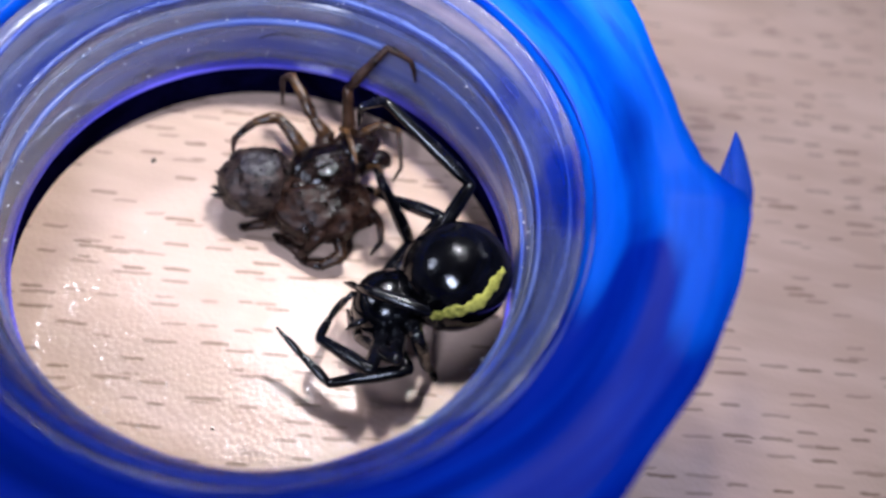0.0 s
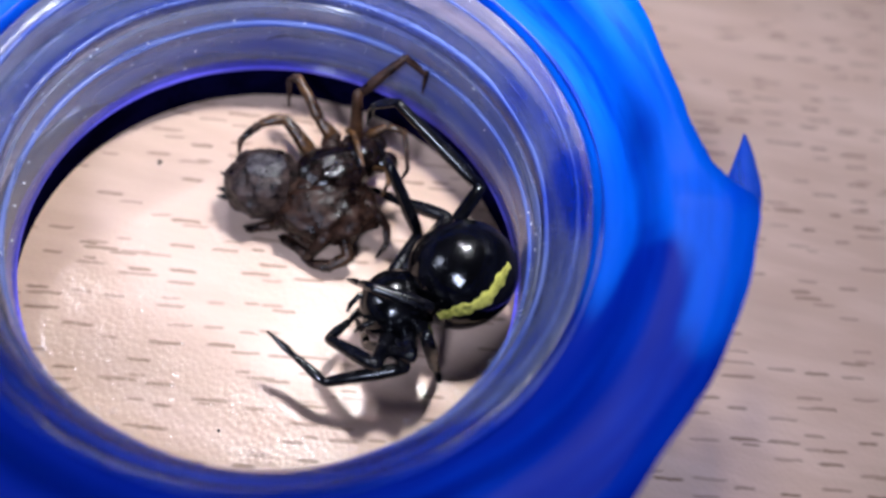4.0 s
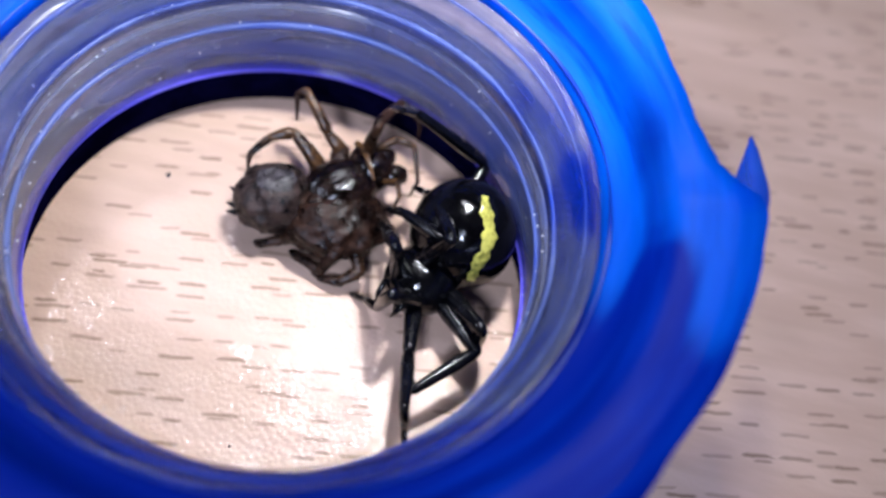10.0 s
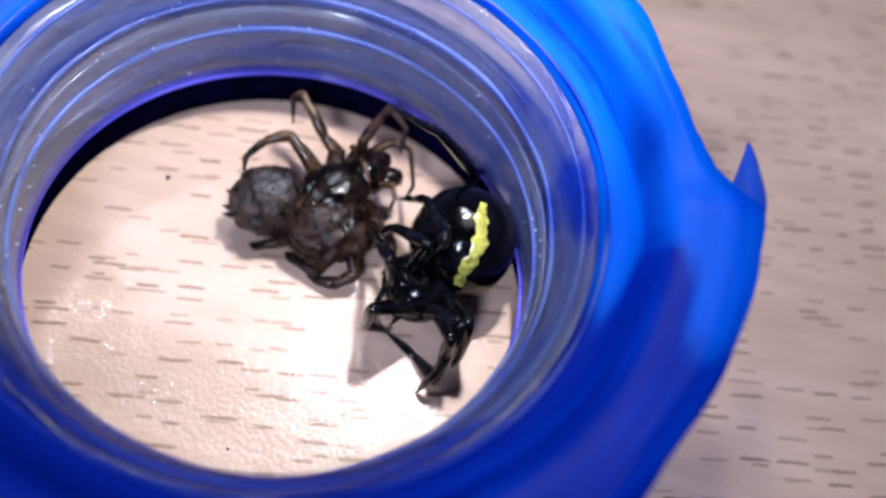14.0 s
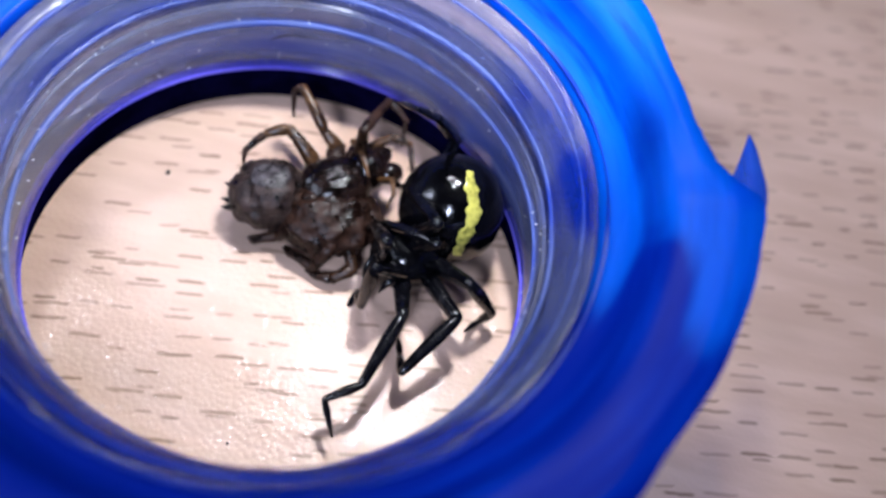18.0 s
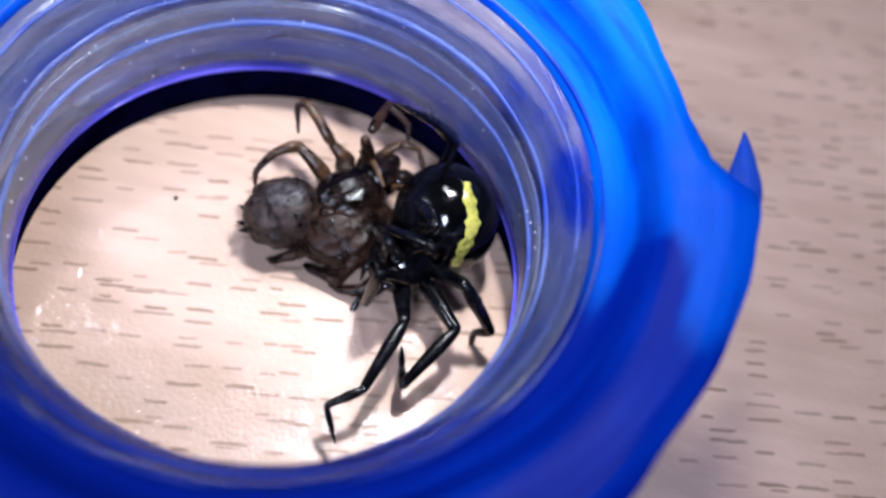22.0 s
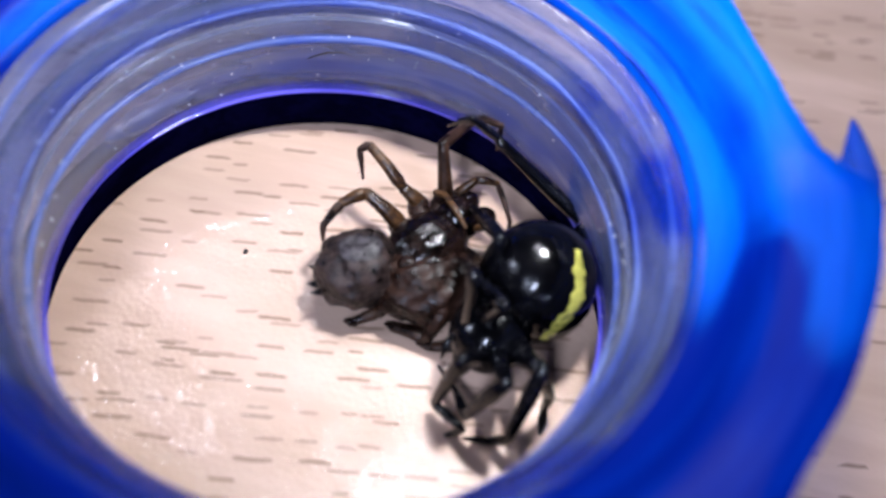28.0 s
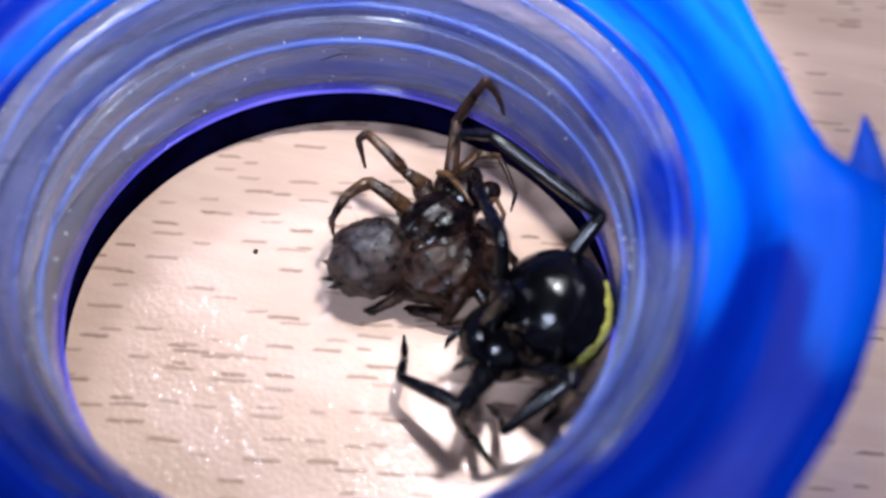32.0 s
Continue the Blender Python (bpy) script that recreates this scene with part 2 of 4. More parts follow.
WOOD = beech_laminate()
# tones leaning over neck, collar, ridges and shoulder are painted light and shade
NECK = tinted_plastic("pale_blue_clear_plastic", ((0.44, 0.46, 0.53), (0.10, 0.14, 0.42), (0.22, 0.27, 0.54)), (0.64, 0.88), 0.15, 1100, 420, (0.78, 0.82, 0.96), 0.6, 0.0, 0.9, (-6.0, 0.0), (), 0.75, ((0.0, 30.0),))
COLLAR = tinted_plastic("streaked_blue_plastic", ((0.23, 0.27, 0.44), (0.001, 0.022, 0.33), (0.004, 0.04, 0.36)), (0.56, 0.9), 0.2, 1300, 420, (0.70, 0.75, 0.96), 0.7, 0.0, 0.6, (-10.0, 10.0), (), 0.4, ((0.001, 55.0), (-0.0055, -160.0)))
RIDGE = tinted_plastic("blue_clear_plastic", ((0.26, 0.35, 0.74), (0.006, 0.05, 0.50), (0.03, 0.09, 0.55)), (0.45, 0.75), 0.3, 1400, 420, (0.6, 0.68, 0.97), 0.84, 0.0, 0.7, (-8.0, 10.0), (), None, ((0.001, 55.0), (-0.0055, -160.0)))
VIOLET = tinted_plastic("violet_lit_plastic", ((0.20, 0.17, 0.90), (0.10, 0.09, 0.8), (0.14, 0.14, 0.8)), (0.2, 0.2), 0.1, 900, 400, (0.4, 0.4, 0.95))
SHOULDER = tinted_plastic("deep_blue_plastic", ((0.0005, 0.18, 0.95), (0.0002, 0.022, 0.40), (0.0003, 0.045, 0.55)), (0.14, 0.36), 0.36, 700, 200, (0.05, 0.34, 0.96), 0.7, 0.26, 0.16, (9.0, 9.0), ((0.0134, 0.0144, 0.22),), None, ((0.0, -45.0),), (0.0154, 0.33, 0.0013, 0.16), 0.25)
SLIVER = tinted_plastic("thin_blue_plastic", ((0.01, 0.20, 0.92), (0.004, 0.09, 0.7), (0.004, 0.09, 0.7)), (0.38, 0.62), 0.4, 700, 330, (0.3, 0.5, 0.97), 0.75, 0.0, 0.3)
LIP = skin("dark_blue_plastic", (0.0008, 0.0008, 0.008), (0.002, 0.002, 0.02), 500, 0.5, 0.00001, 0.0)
BLACK = skin("black_shiny_shell", (0.0006, 0.0006, 0.001), (0.0015, 0.0015, 0.0025), 700, 0.10, 0.000016, 0.34, 0.10, 2400)
BLACK_LEG = skin("black_leg_shell", (0.0006, 0.0006, 0.0012), (0.002, 0.002, 0.0035), 1500, 0.13, 0.00001, 0.42)
YELLOW = skin("yellow_band", (0.52, 0.48, 0.10), (0.17, 0.17, 0.03), 700, 0.16, 0.00002, 0.5, 0.1, 1500)
ASH = skin("grey_brown_hide", (0.0026, 0.0015, 0.0014), (0.054, 0.034, 0.030), 1700, 0.26, 0.00008, 0.3)
PLATE = skin("pale_grey_hide", (0.008, 0.0065, 0.008), (0.075, 0.064, 0.070), 2200, 0.34, 0.00004, 0.35)
UMBER = skin("dark_brown_shell", (0.0034, 0.0013, 0.0008), (0.034, 0.0152, 0.0100), 1400, 0.20, 0.00005, 0.22, 0.3, 1900)
RUSSET = skin("red_brown_shell", (0.006, 0.0025, 0.0015), (0.050, 0.021, 0.009), 1300, 0.22, 0.00003, 0.4, 0.2)
PITCH = skin("near_black_shell", (0.0012, 0.0007, 0.0007), (0.012, 0.0055, 0.0042), 1100, 0.12, 0.00003, 0.32, 0.2, 1700)
AMBER = skin("brown_leg_shell", (0.020, 0.009, 0.0045), (0.11, 0.05, 0.017), 900, 0.24, 0.00002, 0.4)
DUST = skin("pale_dust", (0.5, 0.52, 0.6), (0.8, 0.8, 0.85), 3000, 0.4, 0.00001)
HAIR = skin("dark_hair", (0.008, 0.006, 0.005), (0.02, 0.015, 0.012), 1500, 0.4, 0.00001)
PAINT = plain("wall_paint", (0.12, 0.12, 0.13), (0.15, 0.15, 0.16), 3, 0.8)
BOARDS = plain("floor_covering", (0.18, 0.15, 0.12), (0.25, 0.2, 0.16), 6, 0.6)


# ---------------------------------------------------------------- mesh helpers
def mesh_of(name, verts, faces, mat, smooth_faces=True):
    me = bpy.data.meshes.new(name)
    me.from_pydata([tuple(c * MM for c in v) for v in verts], [], faces)
    me.validate()
    if smooth_faces:
        me.polygons.foreach_set("use_smooth", [True] * len(me.polygons))
    me.materials.append(mat)
    me.update()
    return me


def part(name, me, parent, label="", at=None):
    ob = new(name, me)
    ob.parent = parent
    if at is not None:
        ob.matrix_basis = at
    return tagged(ob, label)


def lathe(profile, steps, closed=True, radius=None, start=0.0, end=360.0):
    """A profile of (r, z) turned round z; radius(r, z, angle) may make it uneven."""
    full = end - start >= 360
    n, count = len(profile), steps if full else steps + 1
    verts, faces = [], []
    for k in range(count):
        a = radians(start + (end - start) * k / steps)
        for r, z in profile:
            if radius:
                r, z = radius(r, z, math.degrees(a))
            verts.append((r * math.cos(a), r * math.sin(a), z))
    last = n if closed else n - 1
    for k in range(steps):
        a, b = k * n, ((k + 1) % count) * n
        for i in range(last):
            j = (i + 1) % n
            faces.append((a + i, b + i, b + j, a + j))
    if not full and closed:
        faces += [tuple(range(n))[::-1], tuple(range((count - 1) * n, count * n))]
    return verts, faces


def globe(rx, ry, rz, rings=28, segments=40, shape=None):
    """An egg-like body; shape(unit direction) gives the factor on its radius."""
    verts, faces = [], []
    for i in range(rings + 1):
        p = math.pi * i / rings
        for j in range(segments):
            q = 2 * math.pi * j / segments
            d = Vector((math.sin(p) * math.cos(q), math.sin(p) * math.sin(q), math.cos(p)))
            k = shape(d) if shape else 1.0
            verts.append((d.x * rx * k, d.y * ry * k, d.z * rz * k))
    for i in range(rings):
        for j in range(segments):
            a, b = i * segments + j, i * segments + (j + 1) % segments
            faces.append((a, a + segments, b + segments, b))
    return verts, faces


def join(*pieces):
    verts, faces = [], []
    for v, f in pieces:
        base = len(verts)
        verts += v
        faces += [tuple(i + base for i in face) for face in f]
    return verts, faces


def tube(points, radii, sides=12):
    """A round limb through points with a radius at each, closed by rounded ends."""
    pts = [Vector(p) for p in points]
    verts, faces = [], []
    side = None
    first, last = pts[0], pts[-1]
    path = [(first - (pts[1] - first).normalized() * radii[0] * 0.7, radii[0] * 0.45)]
    path += list(zip(pts, radii))
    path += [(last + (last - pts[-2]).normalized() * radii[-1] * 0.7, radii[-1] * 0.45)]
    for k, (p, r) in enumerate(path):
        a, b = path[max(k - 1, 0)][0], path[min(k + 1, len(path) - 1)][0]
        along = (b - a).normalized()
        if side is None:
            side = along.orthogonal().normalized()
        side = (side - along * side.dot(along)).normalized()
        up = along.cross(side)
        for s in range(sides):
            q = 2 * math.pi * s / sides
            verts.append(tuple(p + (side * math.cos(q) + up * math.sin(q)) * r))
    for k in range(len(path) - 1):
        for s in range(sides):
            a, b = k * sides + s, k * sides + (s + 1) % sides
            faces.append((a, b, b + sides, a + sides))
    faces += [tuple(range(sides))[::-1], tuple(range((len(path) - 1) * sides, len(path) * sides))]
    return verts, faces


def spike(foot, way, length, thick):
    foot, way = Vector(foot), Vector(way).normalized()
    side = way.orthogonal().normalized()
    up = way.cross(side)
    ring = [tuple(foot + (side * math.cos(q) + up * math.sin(q)) * thick) for q in (0, 2.1, 4.2)]
    return ring + [tuple(foot + way * length)], [(0, 1, 3), (1, 2, 3), (2, 0, 3)]


def block(x0, y0, z0, x1, y1, z1):
    v = [(x, y, z) for x in (x0, x1) for y in (y0, y1) for z in (z0, z1)]
    return v, [(0, 1, 3, 2), (4, 6, 7, 5), (0, 4, 5, 1), (2, 3, 7, 6), (0, 2, 6, 4), (1, 5, 7, 3)]


# ---------------------------------------------------------------- the room that closes the place
def room():
    for name, box, mat, label in (
        ("floor", (-600, -600, -80, 600, 600, -26), BOARDS, "plain brown floor under the board"),
        ("wall_north", (-600, 600, -80, 600, 650, 800), PAINT, "plain painted wall"),
        ("wall_south", (-600, -650, -80, 600, -600, 800), PAINT, "plain painted wall"),
        ("wall_east", (600, -650, -80, 650, 650, 800), PAINT, "plain painted wall"),
        ("wall_west", (-650, -650, -80, -600, 650, 800), PAINT, "plain painted wall"),
        ("ceiling", (-650, -650, 800, 650, 650, 850), PAINT, "plain painted ceiling"),
    ):
        ob = new(name, mesh_of(name, *block(*box), mat, False))
        tagged(ob, label, "room surface", kind="structure")


def table():
    """A thick wooden board with eased edges."""
    me = bpy.data.meshes.new("tabletop")
    bm = bmesh.new()
    bmesh.ops.create_cube(bm, size=1)
    bmesh.ops.scale(bm, vec=(1.0, 0.8, 0.026), verts=bm.verts)
    bmesh.ops.bevel(bm, geom=bm.edges[:], offset=0.003, segments=3, affect="EDGES")
    bm.to_mesh(me)
    bm.free()
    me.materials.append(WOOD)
    top = new("tabletop", me)
    top.location = (0.02, 0.02, -0.013)
    return tagged(top, "pale beech tabletop with dark grain flecks and pebbled clear coat", "table", kind="structure")


room()
table()


# ---------------------------------------------------------------- the cut bottle neck
def bottle():
    """The neck and torn shoulder of a blue drinks bottle, standing mouth down on the table."""
    ring = new("bottle_neck", None)
    tagged(ring, "cut-off blue see-through plastic bottle neck standing mouth down on the table", "bottle neck")
    wob = lambda a, s, k: 0.06 * math.sin(radians(a * k + s))
    # the cut end has sprung open a little towards one side
    sprung = lambda r, z, a: r + 0.85 * max(0.0, -math.sin(radians(a - 8))) ** 1.3 * min(1.0, max(0.0, (z - 4.2) / 3.2))
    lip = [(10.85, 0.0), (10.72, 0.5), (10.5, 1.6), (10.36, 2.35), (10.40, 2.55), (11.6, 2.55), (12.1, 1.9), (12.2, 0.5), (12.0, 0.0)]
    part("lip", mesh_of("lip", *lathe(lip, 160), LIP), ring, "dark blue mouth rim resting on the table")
    # light caught by this edge is painted in as a bright violet tone
    edge = [(10.28, 2.56), (10.25, 2.62), (10.30, 2.69), (10.7, 2.70), (10.7, 2.56)]
    part("rim_edge", mesh_of("rim_edge", *lathe(edge, 160), VIOLET), ring, "moulded edge with its caught light painted violet-blue")
    wall = [(10.32, 2.70), (10.28, 3.6), (10.30, 4.5), (10.34, 5.4), (10.40, 6.2), (10.50, 6.9),
            (12.1, 6.9), (12.0, 6.4), (11.9, 5.0), (11.9, 3.4), (11.8, 2.70)]
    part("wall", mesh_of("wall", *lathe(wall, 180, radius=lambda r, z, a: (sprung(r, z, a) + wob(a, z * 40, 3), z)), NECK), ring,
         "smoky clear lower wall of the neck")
    for n, (z, r, h, d) in enumerate(((5.55, 10.35, 0.20, 0.17), (6.6, 10.45, 0.08, 0.05), (7.35, 10.62, 0.18, 0.12))):
        ridge = [(r + 0.12, z - h), (r - d * 0.7, z - h * 0.55), (r - d, z), (r - d * 0.7, z + h * 0.55), (r + 0.12, z + h)]

        def worn(rr, zz, a, mid=z, inner=r, n=n):
            here = Vector((math.cos(radians(a)) * 2.2, math.sin(radians(a)) * 2.2, n * 5))
            swell = 0.75 + 0.6 * noise.noise(here)
            return sprung(inner, mid, a) + (rr - inner) * swell, mid + (zz - mid) * (0.9 + 0.5 * noise.noise(here * 1.7)) + 0.10 * math.sin(radians(a + 40 + 25 * n))
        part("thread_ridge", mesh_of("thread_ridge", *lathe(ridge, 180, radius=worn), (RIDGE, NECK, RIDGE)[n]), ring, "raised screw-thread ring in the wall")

    cut = ((-60, 17.7), (-38, 17.3), (-28, 16.95), (-14, 17.15), (-0.6, 17.45), (5.5, 17.65), (7.8, 17.4), (9.6, 16.4), (12.5, 15.85), (16.0, 15.55), (19.4, 15.35), (28.5, 15.3), (43.5, 15.8), (70, 16.2))

    def torn(r, z, a):
        """The outer edge is cut by hand: it wanders, and steps in sharply past the sliver."""
        a = (a + 180) % 360 - 180
        k = max(0.0, (r - 13.2) / 3.3)
        out = 0.25 * math.sin(radians(3 * a)) + 0.15 * math.sin(radians(7 * a + 50)) + 0.3
        for (a0, r0), (a1, r1) in zip(cut, cut[1:]):
            if a0 <= a <= a1:
                u = (a - a0) / (a1 - a0)
                exact = r0 + (r1 - r0) * u * u * (3 - 2 * u) - 16.5
                near_end = min(1.0, (a + 60) / 20, (70 - a) / 20)
                out += (exact - out) * near_end
        lift = 0.25 * math.sin(radians(2 * a + 30))
        return sprung(r, z, a) + k * out, z + k * lift + 0.10 * k * math.sin(radians(a * 9)) * (1 - min(1, abs(k - 0.5) * 2))

    collar = [(10.50, 6.9), (10.62, 7.4), (10.75, 7.9), (11.0, 8.45), (11.5, 8.95), (12.0, 9.35), (12.7, 9.0), (12.5, 8.3), (12.1, 6.9)]
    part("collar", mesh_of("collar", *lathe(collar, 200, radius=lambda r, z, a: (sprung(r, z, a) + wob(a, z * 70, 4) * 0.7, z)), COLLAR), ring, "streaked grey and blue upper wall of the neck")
    shoulder = [(12.0, 9.35), (12.5, 9.55), (13.0, 9.72), (13.35, 9.95), (13.6, 10.35), (13.9, 10.82), (14.3, 11.08), (14.9, 11.22), (15.7, 11.4), (16.5, 11.62),
                (16.55, 11.36), (15.7, 11.14), (14.7, 10.92), (14.2, 10.6), (13.9, 10.1), (13.5, 9.6), (12.7, 9.0)]
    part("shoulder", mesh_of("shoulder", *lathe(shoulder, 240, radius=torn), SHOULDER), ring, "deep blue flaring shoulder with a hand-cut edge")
    for n, (r, z, w) in enumerate(((10.9, 8.2, 0.07), (11.5, 8.95, 0.09), (12.3, 9.6, 0.13))):
        fold = [(r - w, z - w * 0.4), (r - w * 0.6, z + w), (r + w * 0.6, z + w * 1.3), (r + w, z + w * 0.3)]

        def uneven(rr, zz, a, mid=(r, z), n=n):
            k = 0.6 + 0.8 * noise.noise(Vector((math.cos(radians(a)) * 2.5, math.sin(radians(a)) * 2.5, 9 + n * 4)))
            return sprung(*mid, a) + (rr - mid[0]) * k + 0.03 * math.sin(radians(a * 5)), mid[1] + (zz - mid[1]) * k
        part("fold", mesh_of("fold", *lathe(fold, 180, radius=uneven), (COLLAR, RIDGE, RIDGE)[n]), ring, "lighter blue moulded step")
    # the pointed sliver: a flat tongue that leaves the flange's edge and runs to a tip
    verts, faces = [], []
    for k in range(17):
        u = k / 16
        y = 1.85 + 3.5 * u
        outer = 17.58 - 0.78 * u ** 1.8 + 0.02 * math.sin(u * 9)
        inner = min(outer - 0.03, 16.0 + 0.8 * u ** 0.8)
        low, high = 11.72 - (17.4 - inner) * 0.46, 11.72 - (17.4 - outer) * 0.46
        verts += [(inner, y, low - 0.26), (inner, y, low - 0.03), ((inner + outer) / 2, y, (low + high) / 2), (outer, y, high - 0.03), (outer, y, high - 0.26)]
    for k in range(16):
        for i in range(5):
            a, b = k * 5 + i, k * 5 + (i + 1) % 5
            faces.append((a, a + 5, b + 5, b))
    faces.append((80, 81, 82, 83, 84))
    part("spur", mesh_of("spur", verts, faces, SLIVER), ring, "pointed blue sliver left by the cut")
    hair = tube([(-3.3, 9.78, 4.55), (-2.95, 9.86, 4.75), (-2.5, 9.95, 4.95), (-1.9, 10.05, 5.0), (-1.5, 10.1, 4.9)], [0.02, 0.035, 0.04, 0.03, 0.015], 6)
    part("hair", mesh_of("hair", *hair, HAIR), ring, "stray dark hair stuck to the wall")
    seam = tube([(1.1, 10.38, 6.1), (1.12, 10.5, 6.9), (1.15, 10.78, 7.75), (1.2, 11.05, 8.3)], [0.03, 0.04, 0.04, 0.03], 6)
    part("mould_seam", mesh_of("mould_seam", *seam, NECK), ring, "thin moulding seam")
    rnd = random.Random(8)
    motes = []
    for k in range(260):
        a, z, s = rnd.uniform(0, 6.283), rnd.uniform(2.9, 8.2), rnd.choice((0.012, 0.016, 0.02, 0.024, 0.03, 0.045))
        r = (10.3 if z < 6 else 10.3 + (z - 6) ** 2 * 0.15) - s * 0.3
        v, f = globe(s, s * rnd.uniform(0.5, 1), s, 5, 7)
        motes.append(([(x + r * math.cos(a), y + r * math.sin(a), w + z) for x, y, w in v], f))
    tagged(part("dust", mesh_of("dust", *join(*motes), DUST), ring, "pale dust specks on the wall"), kind="stuff")
    return ring


# ---------------------------------------------------------------- the brown spider
PREY_LENGTHS = (2.6, 2.6, 1.2, 1.1)
prey_limb = []


def brown_spider():
    body = new("brown_spider", None)
    tagged(body, "limp grey-brown spider with folded amber legs lying on the wood", "spider")
    body.location = V3(0, 3.5, 0)
    base = Vector((0, 3.5, 0))
    put = lambda x, y, z, rx=0, ry=0, rz=0: pose(x * MM, (y - 3.5) * MM, z * MM, rx, ry, rz)
    rnd = random.Random(5)
    hairs = []

    def sac(d):
        """A wrinkled egg with a flattened back and a shallow fold along each flank."""
        fold = 0.05 * math.exp(-((d.z - 0.25 + 0.12 * math.sin(4 * math.atan2(d.y, d.x))) / 0.10) ** 2)
        return 1 + 0.12 * noise.noise(d * 2.0) + 0.06 * noise.noise(d * 5) + 0.025 * noise.noise(d * 12) - fold - 0.08 * max(0.0, d.z) ** 4

    abdomen = part("abdomen", mesh_of("abdomen", *globe(1.68, 1.58, 1.55, 48, 72, sac), ASH), body, "grey-brown wrinkled abdomen", put(-1.38, 3.5, 1.68, 0, -4, 18))
    # the pale plate on its back, a thin uneven shell over the skin
    verts, faces = [], []
    rings, spokes = 9, 40
    for i in range(rings + 1):
        for j in range(spokes):
            q = 2 * math.pi * j / spokes
            edge = 0.66 + 0.10 * noise.noise(Vector((math.cos(q) * 1.7, math.sin(q) * 1.7, 3.1)))
            p = edge * i / rings
            d = Vector((0.16 + math.sin(p) * math.cos(q), 0.12 + math.sin(p) * math.sin(q) * 0.8, math.cos(p))).normalized()
            k = sac(d) * (1.012 if i < rings else 0.985)
            verts.append((d.x * 1.68 * k, d.y * 1.58 * k, d.z * 1.55 * k))
    for i in range(rings):
        for j in range(spokes):
            a, b = i * spokes + j, i * spokes + (j + 1) % spokes
            faces.append((a, b, b + spokes, a + spokes))
    part("back_plate", mesh_of("back_plate", verts, faces, PLATE), abdomen, "pale grey plate on the back")
    for x, y, r in ((0.52, 0.40, 0.085), (0.20, 0.52, 0.07), (-0.20, 0.20, 0.06), (0.60, 0.02, 0.075), (0.15, -0.25, 0.06)):
        d = Vector((x, y, 1.0)).normalized()
        k = sac(d) * 1.012
        part("spot", mesh_of("spot", *globe(r, r * 0.8, r * 0.35, 6, 10), PITCH), abdomen, at=pose(d.x * 1.68 * k * MM, d.y * 1.58 * k * MM, d.z * 1.55 * k * MM))
    for x, y, z, turn in ((-2.85, 3.35, 1.7, 170), (-2.70, 2.50, 1.4, 200), (-2.85, 2.95, 1.2, 185)):
        tip = tube([(0, 0, 0), (0.24, 0, 0.04), (0.46, 0.02, 0.12)], [0.17, 0.11, 0.02], 8)
        part("spinneret", mesh_of("spinneret", *tip, ASH), body, at=put(x, y, z, 0, 0, turn))
    shell = lambda d: 1 + 0.10 * max(0.0, -d.x) - 0.14 * max(0.0, d.x) * abs(d.y) - 0.06 * (abs(d.y) < 0.16) * max(0.0, d.z) + 0.05 * noise.noise(d * 3) + 0.02 * noise.noise(d * 8)
    part("carapace", mesh_of("carapace", *globe(1.75, 1.45, 1.15, 36, 52, shell), PITCH), body, "dark brown shiny front body", put(1.45, 4.75, 1.9, 0, -6, 38))
    head = part("head", mesh_of("head", *globe(1.05, 0.98, 0.85, 28, 36, lambda d: 1 + 0.06 * noise.noise(d * 2.5) + 0.04 * noise.noise(d * 6)), PITCH), body, "dark glossy head", put(2.5, 5.9, 2.2, 0, 0, 45))
    for x, y, z in ((0.62, 0.22, 0.48), (0.62, -0.22, 0.48), (0.46, 0.44, 0.5), (0.46, -0.44, 0.5), (0.28, 0.16, 0.68), (0.28, -0.16, 0.68)):
        part("eye", mesh_of("eye", *globe(0.085, 0.085, 0.085, 8, 12), PITCH), head, at=pose(x * MM, y * MM, z * MM))
    for x, y, z, turn in ((2.85, 6.6, 2.35, 55), (3.5, 5.95, 2.25, 35)):
        jaw = join(globe(0.62, 0.48, 0.48, 20, 26, lambda d: 1 + 0.05 * noise.noise(d * 4)), tube([(0.35, 0, -0.1), (0.58, -0.04, -0.32), (0.52, -0.12, -0.62)], [0.13, 0.1, 0.03], 8))
        part("fang", mesh_of("fang", *jaw, PITCH), body, "glossy black bulging jaw", put(x, y, z, 0, 0, turn))
    for x, y, z, r, turn in ((0.35, 5.2, 2.0, 0.34, 140), (0.95, 6.15, 2.1, 0.36, 112), (1.75, 6.35, 2.2, 0.32, 90), (0.35, 3.95, 1.9, 0.32, 215), (1.0, 3.45, 1.7, 0.34, 245), (1.9, 3.55, 1.7, 0.34, 275), (2.6, 4.2, 1.8, 0.32, 310), (2.5, 6.6, 2.2, 0.26, 80)):
        lump = tube([(-0.55, 0, 0.05), (-0.2, 0, 0.12), (0.2, 0, 0.08), (0.5, 0, -0.05)], [r * 0.9, r * 1.3, r * 1.2, r * 0.9], 14)
        part("coxa", mesh_of("coxa", *lump, UMBER), body, at=put(x, y, z, 0, 0, turn))
    part("sternum", mesh_of("sternum", *globe(2.3, 1.7, 1.3, 36, 48, lambda d: 1 + 0.16 * noise.noise(d * 2.6) + 0.08 * noise.noise(d * 6) + 0.04 * noise.noise(d * 13)), UMBER), body, "dark brown crumpled underside", put(1.6, 3.2, 1.42, 0, 0, 15))
